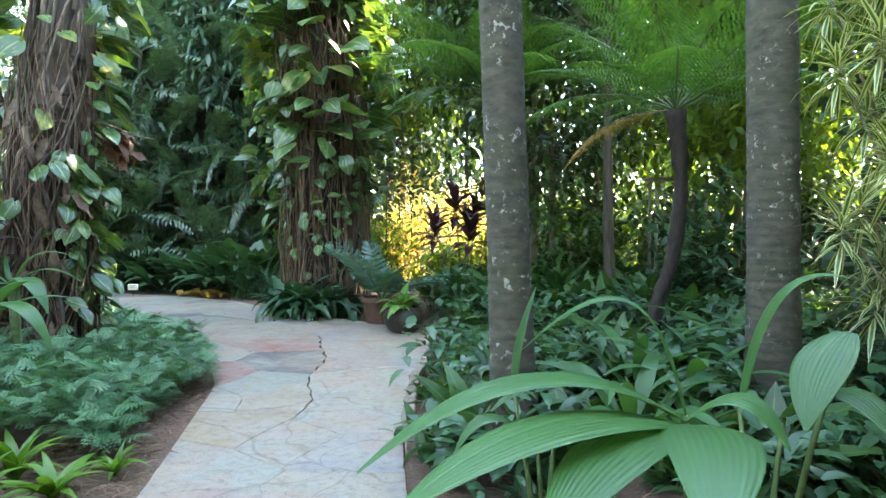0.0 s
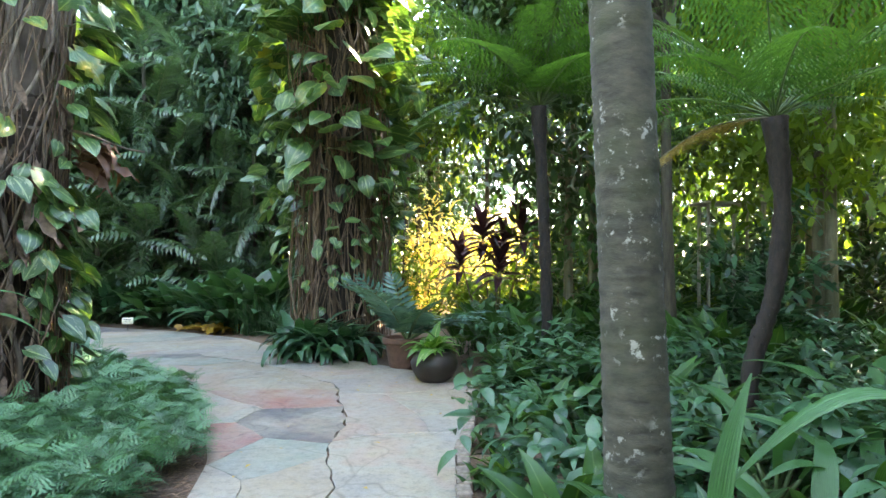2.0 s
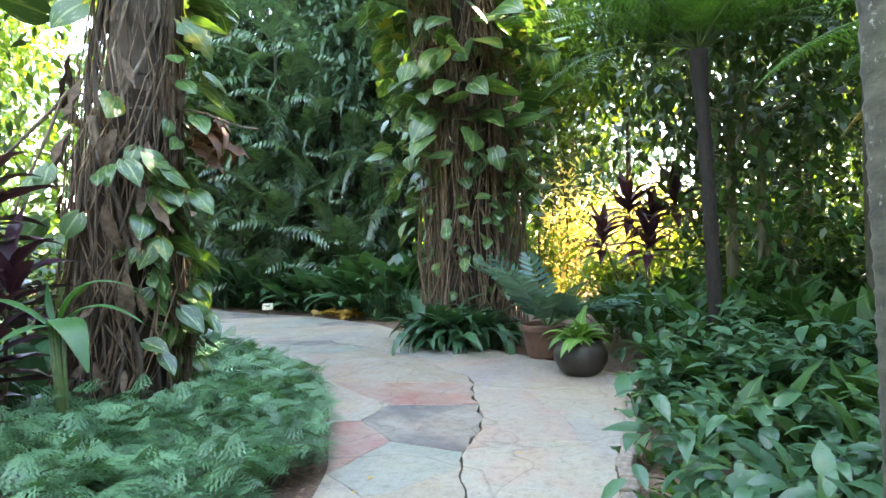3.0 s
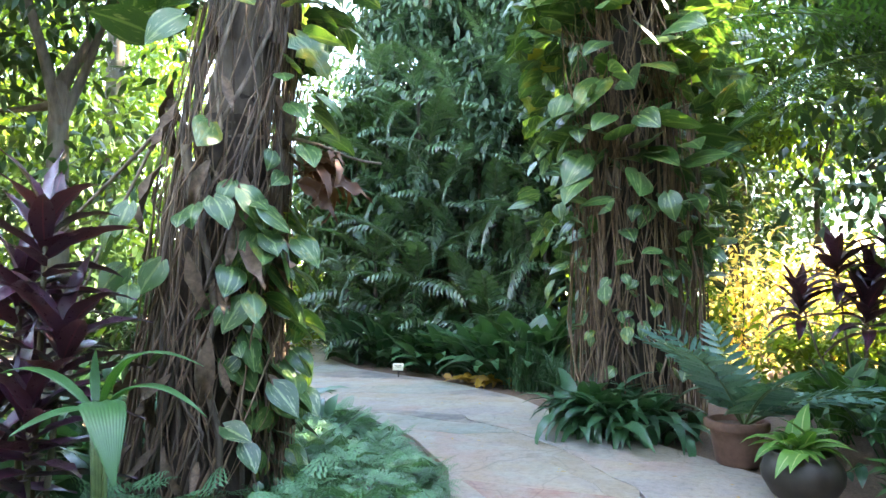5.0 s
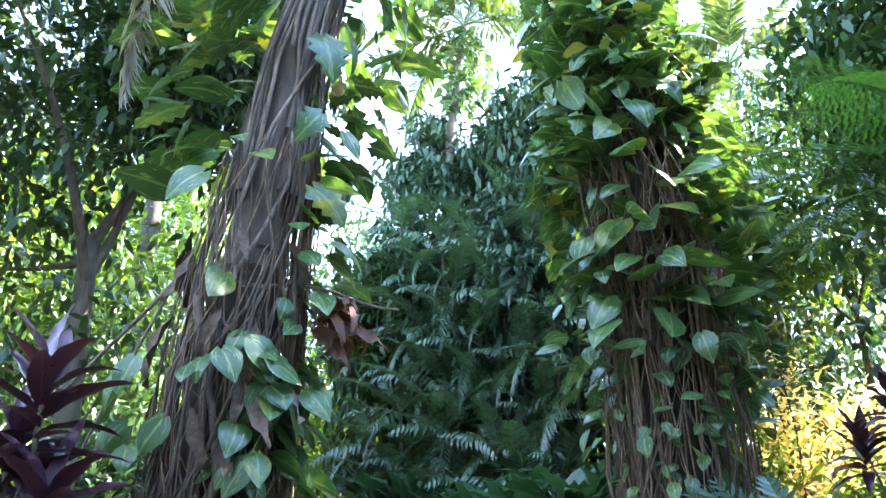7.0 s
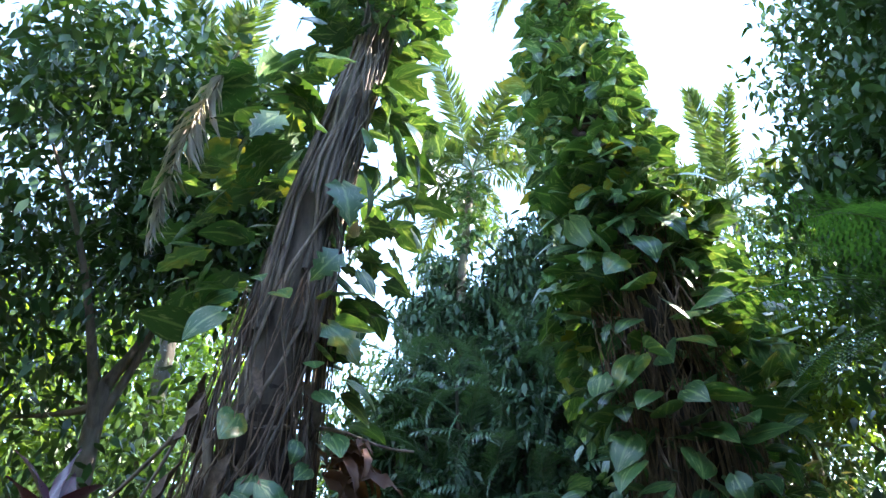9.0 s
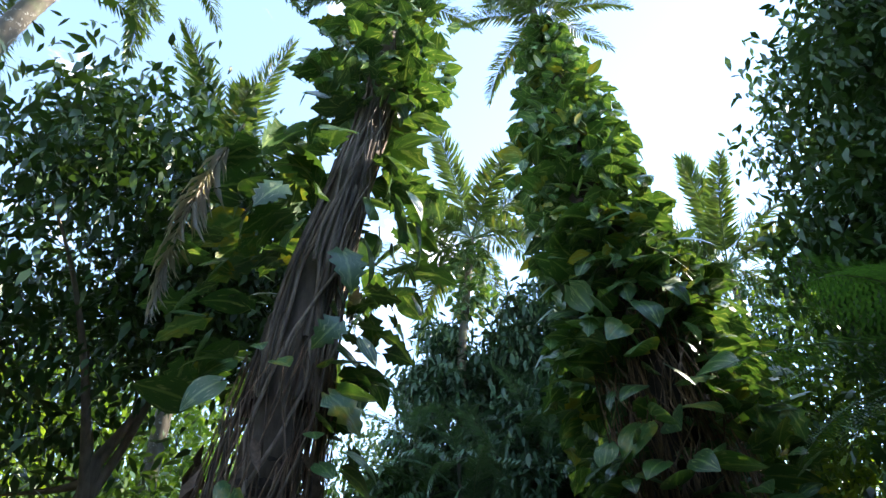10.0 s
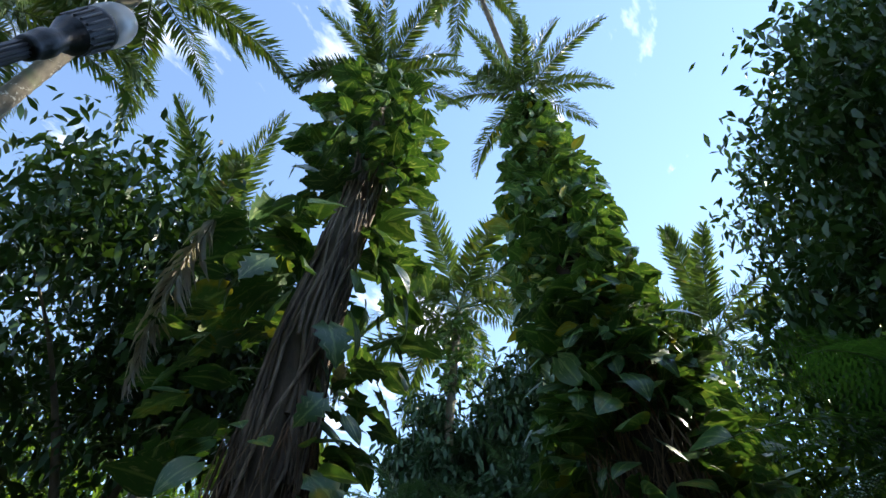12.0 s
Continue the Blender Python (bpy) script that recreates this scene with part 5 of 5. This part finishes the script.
tree((-7.75, 8.15), 4.1, 0.16, [((-0.5, -0.6, 6.9), (2.3, 2.1, 1.9), 10000), ((0.9, 0.5, 6.7), (1.4, 1.3, 1.6), 5500), ((-1.2, -1.2, 5.0), (1.6, 1.5, 1.3), 2600), ((-1.6, 0.8, 3.3), (1.9, 1.6, 1.3), 2400)], 0.22, M_TREE, "leafy evergreen tree with forked grey trunk", lean=(-0.15, -0.1), limbs=2, slim=0.34)
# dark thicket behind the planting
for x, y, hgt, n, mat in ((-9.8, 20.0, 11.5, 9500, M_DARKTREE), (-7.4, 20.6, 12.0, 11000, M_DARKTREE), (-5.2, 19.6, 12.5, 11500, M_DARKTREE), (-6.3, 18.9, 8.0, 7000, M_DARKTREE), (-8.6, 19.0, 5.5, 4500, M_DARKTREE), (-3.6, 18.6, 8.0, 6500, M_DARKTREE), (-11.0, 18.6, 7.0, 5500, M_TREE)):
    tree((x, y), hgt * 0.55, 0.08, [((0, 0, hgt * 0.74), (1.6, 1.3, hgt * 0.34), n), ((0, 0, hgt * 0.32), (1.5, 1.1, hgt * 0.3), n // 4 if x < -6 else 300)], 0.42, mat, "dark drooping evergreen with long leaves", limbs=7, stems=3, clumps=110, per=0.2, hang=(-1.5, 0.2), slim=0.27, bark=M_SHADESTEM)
# tall canopy added to shade the path, its right-hand trees out of view
for x, y in ((3.5, 26.0), (6.4, 24.4), (9.6, 21.4), (9.7, 16.6), (12.2, 15.2)):
    tree((x, y), 8.5, 0.17, [((0, 0, 12.2), (2.7, 2.5, 2.8), 6500)], 0.36, M_SUNTREE, "tall leafy tree added to shade the path", limbs=8, slim=0.42)
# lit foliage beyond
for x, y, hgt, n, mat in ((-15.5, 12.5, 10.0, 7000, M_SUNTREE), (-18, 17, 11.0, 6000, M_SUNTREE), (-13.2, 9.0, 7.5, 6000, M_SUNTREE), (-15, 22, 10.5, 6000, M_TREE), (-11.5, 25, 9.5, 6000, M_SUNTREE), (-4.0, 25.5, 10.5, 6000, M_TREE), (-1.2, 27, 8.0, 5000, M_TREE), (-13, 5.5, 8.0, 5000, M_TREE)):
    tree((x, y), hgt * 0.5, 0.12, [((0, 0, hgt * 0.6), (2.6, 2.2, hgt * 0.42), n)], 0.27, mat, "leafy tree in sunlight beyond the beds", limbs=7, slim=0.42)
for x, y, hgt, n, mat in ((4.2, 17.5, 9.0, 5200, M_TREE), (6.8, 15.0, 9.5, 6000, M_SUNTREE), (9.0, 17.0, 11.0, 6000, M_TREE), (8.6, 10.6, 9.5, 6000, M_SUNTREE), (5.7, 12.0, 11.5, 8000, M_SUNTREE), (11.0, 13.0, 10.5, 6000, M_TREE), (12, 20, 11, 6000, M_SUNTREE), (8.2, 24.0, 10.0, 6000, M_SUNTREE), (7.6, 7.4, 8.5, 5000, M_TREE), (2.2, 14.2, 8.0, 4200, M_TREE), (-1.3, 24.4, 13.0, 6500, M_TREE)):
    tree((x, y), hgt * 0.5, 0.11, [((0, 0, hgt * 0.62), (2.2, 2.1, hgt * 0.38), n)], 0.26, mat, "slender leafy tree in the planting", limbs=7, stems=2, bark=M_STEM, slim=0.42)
# The last crown is added to keep sun off the left vine-clad palm.
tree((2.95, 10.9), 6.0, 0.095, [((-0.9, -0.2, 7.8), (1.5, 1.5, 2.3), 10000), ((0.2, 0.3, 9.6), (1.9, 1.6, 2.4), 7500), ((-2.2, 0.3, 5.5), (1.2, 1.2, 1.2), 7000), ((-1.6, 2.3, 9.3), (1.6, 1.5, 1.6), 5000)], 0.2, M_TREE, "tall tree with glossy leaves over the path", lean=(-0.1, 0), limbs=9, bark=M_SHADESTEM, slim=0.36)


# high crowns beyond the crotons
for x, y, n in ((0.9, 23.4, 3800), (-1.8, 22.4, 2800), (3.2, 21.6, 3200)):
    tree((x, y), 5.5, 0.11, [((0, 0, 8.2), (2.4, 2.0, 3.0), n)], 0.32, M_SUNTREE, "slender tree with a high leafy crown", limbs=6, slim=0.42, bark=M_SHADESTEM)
# unseen tall trees added behind and beside the start, closing off fill light
for x, y, hgt, n in ((7.0, 1.5, 12.0, 3200), (6.0, -3.5, 12.5, 3200), (9.5, 4.5, 13.0, 3000), (1.5, -7.5, 12.0, 3200), (-4.5, -7.0, 11.0, 3000), (-8.5, -2.5, 10.0, 2600), (5.5, -9.5, 13.0, 2800), (11.0, -2.0, 13.0, 2800)):
    tree((x, y), hgt * 0.5, 0.16, [((0, 0, hgt * 0.66), (3.0, 3.0, hgt * 0.32), n), ((0, 0, hgt * 0.2), (2.6, 2.6, hgt * 0.2), n // 2)], 0.5, M_TREE, "unseen tall tree added to block light round the start", limbs=6, slim=0.45)


def shrub(x, y, size, n, leaf, mat, label, slim=0.3, stems=7, hang=(-0.9, 0.8)):
    t = thing("shrub", (x, y, -0.04), label, "shrub")
    for _ in range(stems):
        part("stem", tube(smooth3([(0, 0, 0), (vary(-0.3, 0.3) * size[0], vary(-0.3, 0.3) * size[1], size[2] * 0.5), (vary(-0.7, 0.7) * size[0], vary(-0.7, 0.7) * size[1], size[2] * vary(0.7, 1.0))]), np.linspace(0.022, 0.006, 14), 5), M_STEM, t)
    c = rng.normal(0, 0.42, (45, 3)) * size + [0, 0, size[2] * 0.55]
    pos = c[rng.randint(0, 45, n)] + rng.normal(0, 0.16, (n, 3)) * np.mean(size)
    pos[:, 2] = np.abs(pos[:, 2]) + 0.05
    part("crown", scatter_mix([leaflet(leaf, leaf * slim, d) for d in (0.3, 0.9)], pos, vary(0, 6.283, n), vary(*hang, n), vary(-0.7, 0.7, n), vary(0.6, 1.3, n)), mat, t)


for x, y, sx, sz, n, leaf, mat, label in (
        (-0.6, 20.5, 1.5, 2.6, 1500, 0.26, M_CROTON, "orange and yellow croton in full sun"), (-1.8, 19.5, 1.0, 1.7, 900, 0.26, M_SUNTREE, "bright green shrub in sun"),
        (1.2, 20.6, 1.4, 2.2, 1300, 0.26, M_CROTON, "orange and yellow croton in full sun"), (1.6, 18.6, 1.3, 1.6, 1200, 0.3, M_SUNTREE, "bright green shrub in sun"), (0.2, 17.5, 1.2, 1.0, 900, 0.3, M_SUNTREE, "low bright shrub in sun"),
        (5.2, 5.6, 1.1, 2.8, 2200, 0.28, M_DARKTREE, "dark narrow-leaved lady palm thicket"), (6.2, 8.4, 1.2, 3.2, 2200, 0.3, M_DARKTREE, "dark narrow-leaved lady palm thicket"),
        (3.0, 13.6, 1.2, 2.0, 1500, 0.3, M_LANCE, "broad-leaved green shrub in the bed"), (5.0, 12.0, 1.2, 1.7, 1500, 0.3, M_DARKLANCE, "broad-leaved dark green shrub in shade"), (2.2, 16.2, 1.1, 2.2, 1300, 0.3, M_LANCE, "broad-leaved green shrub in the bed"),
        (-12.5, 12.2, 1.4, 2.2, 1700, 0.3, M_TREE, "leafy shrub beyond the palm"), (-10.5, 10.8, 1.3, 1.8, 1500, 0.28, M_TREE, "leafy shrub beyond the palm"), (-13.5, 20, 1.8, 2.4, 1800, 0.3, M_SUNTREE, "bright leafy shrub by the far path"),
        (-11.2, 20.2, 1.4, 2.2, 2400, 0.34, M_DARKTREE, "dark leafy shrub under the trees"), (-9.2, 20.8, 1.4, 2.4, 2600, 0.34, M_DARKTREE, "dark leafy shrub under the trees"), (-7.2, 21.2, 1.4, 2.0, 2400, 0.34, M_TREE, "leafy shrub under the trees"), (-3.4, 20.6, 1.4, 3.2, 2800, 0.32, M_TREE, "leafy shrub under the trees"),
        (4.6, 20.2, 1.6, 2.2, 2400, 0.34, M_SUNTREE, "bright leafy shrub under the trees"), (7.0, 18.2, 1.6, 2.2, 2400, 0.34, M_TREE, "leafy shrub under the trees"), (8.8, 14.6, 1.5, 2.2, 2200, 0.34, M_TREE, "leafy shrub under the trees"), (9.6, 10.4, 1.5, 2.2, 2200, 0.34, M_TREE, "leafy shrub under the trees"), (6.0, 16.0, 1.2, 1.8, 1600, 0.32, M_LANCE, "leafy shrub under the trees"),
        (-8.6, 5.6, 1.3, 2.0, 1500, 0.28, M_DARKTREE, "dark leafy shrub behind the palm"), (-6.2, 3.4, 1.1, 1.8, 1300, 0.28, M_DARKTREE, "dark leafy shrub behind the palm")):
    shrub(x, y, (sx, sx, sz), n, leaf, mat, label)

# Undergrowth in the sunlit leaf colour, for lit bits between the trees.
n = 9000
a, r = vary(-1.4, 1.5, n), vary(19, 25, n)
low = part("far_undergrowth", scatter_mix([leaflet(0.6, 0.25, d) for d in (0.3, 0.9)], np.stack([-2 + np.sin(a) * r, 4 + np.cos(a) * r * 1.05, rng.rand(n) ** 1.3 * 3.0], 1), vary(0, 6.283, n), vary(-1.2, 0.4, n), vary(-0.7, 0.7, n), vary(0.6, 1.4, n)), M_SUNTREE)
tagged(low, "leafy undergrowth below the far trees", "undergrowth", kind="stuff")
# woods that close the view all round
n = 42000
a, r = vary(0, 6.283, n), vary(27, 36, n)
pos = np.stack([-4 + np.sin(a) * r, 10 + np.cos(a) * r, np.zeros(n)], 1)
top = 9.0 + 3.0 * np.cos(a) + 2.2 * np.sin(a * 5) + 1.8 * np.sin(a * 13 + 1) + 1.0 * np.sin(a * 31)
pos[:, 2] = rng.rand(n) ** 1.25 * top
woods = part("far_woods", scatter_mix([leaflet(0.95, 0.38, d) for d in (0.3, 0.9)], pos, vary(0, 6.283, n), vary(-1.2, 0.4, n), vary(-0.7, 0.7, n), vary(0.6, 1.4, n)), M_TREE)
tagged(woods, "dense green woods closing the garden", "woods", kind="stuff")

# thin canes of the bamboo thicket, with light between them
canes = thing("bamboo_thicket", (-5.4, 20.4, -0.04), "thin upright canes with small leaves", "bamboo")
for k in range(70):
    x, y = rng.normal(0, 1.9), rng.normal(0, 0.7)
    h = vary(3.5, 6.5)
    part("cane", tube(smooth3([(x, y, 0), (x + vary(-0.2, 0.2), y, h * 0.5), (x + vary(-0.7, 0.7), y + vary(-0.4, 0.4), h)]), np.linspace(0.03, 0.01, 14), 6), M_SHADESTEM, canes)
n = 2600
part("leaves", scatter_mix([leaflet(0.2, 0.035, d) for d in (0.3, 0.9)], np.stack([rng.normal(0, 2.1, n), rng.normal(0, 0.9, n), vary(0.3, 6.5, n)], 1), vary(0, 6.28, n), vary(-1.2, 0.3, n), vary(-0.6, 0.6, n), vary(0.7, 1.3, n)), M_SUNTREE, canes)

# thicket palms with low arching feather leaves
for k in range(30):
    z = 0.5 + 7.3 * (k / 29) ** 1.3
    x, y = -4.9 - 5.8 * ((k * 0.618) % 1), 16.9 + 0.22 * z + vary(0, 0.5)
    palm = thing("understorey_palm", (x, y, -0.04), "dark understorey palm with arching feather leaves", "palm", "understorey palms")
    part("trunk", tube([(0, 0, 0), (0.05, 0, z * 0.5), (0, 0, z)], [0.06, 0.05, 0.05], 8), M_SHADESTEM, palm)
    palm_crown(palm, (0, 0, z), float(vary(0.85, 1.2)), 12, -40, 66, x * 40, M_SHADEPALM)

# ---- distant and overhead palms ----
for x, y, z, tx, ty, s, count, lo, hi, label in (
        (-9.4, 19.3, 15.4, 0.6, 0.9, 2.1, 15, -28, 58, "tall palm with vines below its crown"), (-1.2, 26.2, 14.6, 0.1, -0.4, 1.9, 14, -20, 62, "palm standing beyond the vine-clad palms"),
        (-11.2, 11.2, 11.6, 0.4, -0.4, 1.6, 12, 20, 75, "palm rising behind the evergreen tree"), (-8.9, 5.0, 13.2, 1.2, 1.0, 1.3, 13, -35, 60, "palm with drooping feather leaves overhead"),
        (-9.6, 4.4, 11.6, 0.4, 0.3, 1.2, 13, -35, 60, "palm with drooping feather leaves overhead"), (-2.85, 14.1, 20.4, -0.75, -2.6, 1.1, 12, -40, 50, "very tall palm overhead")):
    palm = thing("feather_palm", (x, y, -0.04), label, "palm tree", "tall palms")
    part("trunk", ring_tube([(0, 0, 0), (tx * 0.12, ty * 0.12, z * 0.35), (tx * 0.4, ty * 0.4, z * 0.7), (tx, ty, z)], [0.2, 0.16, 0.14, 0.12] if z < 20 else [0.2, 0.13, 0.09, 0.06], 0.25, 12), M_PALMBARK, palm)
    palm_crown(palm, (tx, ty, z), s, count, lo, hi, 25 * x)
    if z == 15.4:
        part("vine_leaves", vine_mass([(tx * 0.8, ty * 0.8, z * 0.75), (tx, ty, z)], 420, [(z - 3.2, 0.5), (z - 1.8, 0.8), (z - 0.3, 0.4)], [(0, 0.3), (z, 0.3)], z - 3.2, z - 0.3), M_POTHOS, palm)
        st = [tube(smooth3([(0.35, 0.5, 7.4), (0.35 + vary(-0.35, 0.35), 0.3 + vary(-0.3, 0.1), 7.3), (0.35 + vary(-0.4, 0.4), 0.3 + vary(-0.4, 0.2), 6.5 + vary(-0.2, 0.3))]), np.linspace(0.014, 0.006, 14), 4) for _ in range(40)]
        part("flower_stalks", join(st), M_SHEATH, palm, "pale hanging flower stalks")
dead = thing("hanging_dead_frond", (-4.5, 6.42, 5.95), "grey dead palm frond hanging in the tree", "palm frond")
ob = part("frond", DEAD_FROND[0], M_STEM, dead)
ob.matrix_basis = pose(0, 0, 0.1, -76, 0, 110)
verts = DEAD_FROND[1][0]
for k in range(160):
    part("leaflet", (verts[9 * k:9 * k + 9], LEAFLET_FACES), M_DEADPALM, ob)

# ---- lamp post ----
lamp = thing("street_lamp", (-2.42, 2.77, -0.04), "black fluted lamp post with frosted glass globe", "street lamp")
part("post", lathe([(0.16, 0), (0.16, 0.25), (0.10, 0.35), (0.075, 0.6), (0.06, 3.0), (0.055, 5.55)], 16), M_BLACKMETAL, lamp)
for k in range(12):
    a = 2 * math.pi * k / 12
    part("flute", tube([(math.cos(a) * 0.068, math.sin(a) * 0.068, 0.7), (math.cos(a) * 0.055, math.sin(a) * 0.055, 5.5)], 0.012, 5), M_BLACKMETAL, lamp)
part("collar", lathe([(0.055, 5.42), (0.085, 5.44), (0.09, 5.48), (0.085, 5.52), (0.10, 5.55), (0.105, 5.62), (0.085, 5.68), (0.088, 5.74), (0.12, 5.79), (0.145, 5.84)], 24), M_BLACKMETAL, lamp)
cup = part("cup", lathe([(0.145, 5.84), (0.15, 5.88), (0.158, 6.06), (0.17, 6.08), (0.17, 6.11), (0.15, 6.115)], 32), M_BLACKMETAL, lamp)
for k in range(18):
    a = 2 * math.pi * k / 18
    part("rib", tube([(math.cos(a) * 0.152, math.sin(a) * 0.152, 5.86), (math.cos(a) * 0.164, math.sin(a) * 0.164, 6.06)], 0.011, 5), M_BLACKMETAL, cup)
part("globe", lathe([(0.15, 6.10), (0.172, 6.13), (0.18, 6.22), (0.175, 6.31), (0.155, 6.37), (0.10, 6.40), (0.001, 6.405)], 28), M_GLOBE, lamp)

lamp.rotation_euler = Vector((-0.10, 0.30, 0.83)).to_track_quat("Z", "Y").to_euler()
lamp.scale = (0.55, 0.55, 0.765)

# ---- wooden plant stand far in the bed ----
stand = thing("plant_stand", (5.3, 14.0, -0.04), "weathered wooden plant stand among the shrubs", "plant stand")
for x, y in ((-0.55, 0), (0.0, 0.1), (0.55, 0), (-0.5, 0.6), (0.5, 0.6)):
    part("post", tube([(x, y, 0), (x, y, 2.75)], 0.035, 6), M_RAIL, stand)
part("tabletop", plate(1.35, 0.06, 0.8, (0, 0.3, 2.78)), M_RAIL, stand)

# ---- clouds ----
m, nodes, links, bsdf = material("thin_cloud")
co = nodes.new("ShaderNodeTexCoord")
mp = nodes.new("ShaderNodeMapping")
mp.inputs["Scale"].default_value = (0.004, 0.0016, 1)
mp.inputs["Rotation"].default_value = (0, 0, 0.5)
links.new(co.outputs["Object"], mp.inputs[0])
dens = noise_of(nodes, links, mp.outputs[0], 1.6, 7.0, 0.58)
em, tr, mx = nodes.new("ShaderNodeEmission"), nodes.new("ShaderNodeBsdfTransparent"), nodes.new("ShaderNodeMixShader")
em.inputs["Color"].default_value, em.inputs["Strength"].default_value = (1.0, 0.98, 0.95, 1), 2.4
links.new(ramp(nodes, links, dens, [(0.55, (0, 0, 0)), (0.82, (0.7, 0.7, 0.7))]), mx.inputs[0])
links.new(tr.outputs[0], mx.inputs[1])
links.new(em.outputs[0], mx.inputs[2])
links.new(mx.outputs[0], nodes["Material Output"].inputs["Surface"])
v = np.array([(-1500, -700, 600, 0, 0), (250, -700, 600, 0, 0), (250, 480, 600, 0, 0), (-1500, 1500, 600, 0, 0)], float)
tagged(part("backdrop", (v, np.array([[0, 1, 2], [0, 2, 3]])), m), "thin white clouds across the blue sky", "clouds", kind="structure")
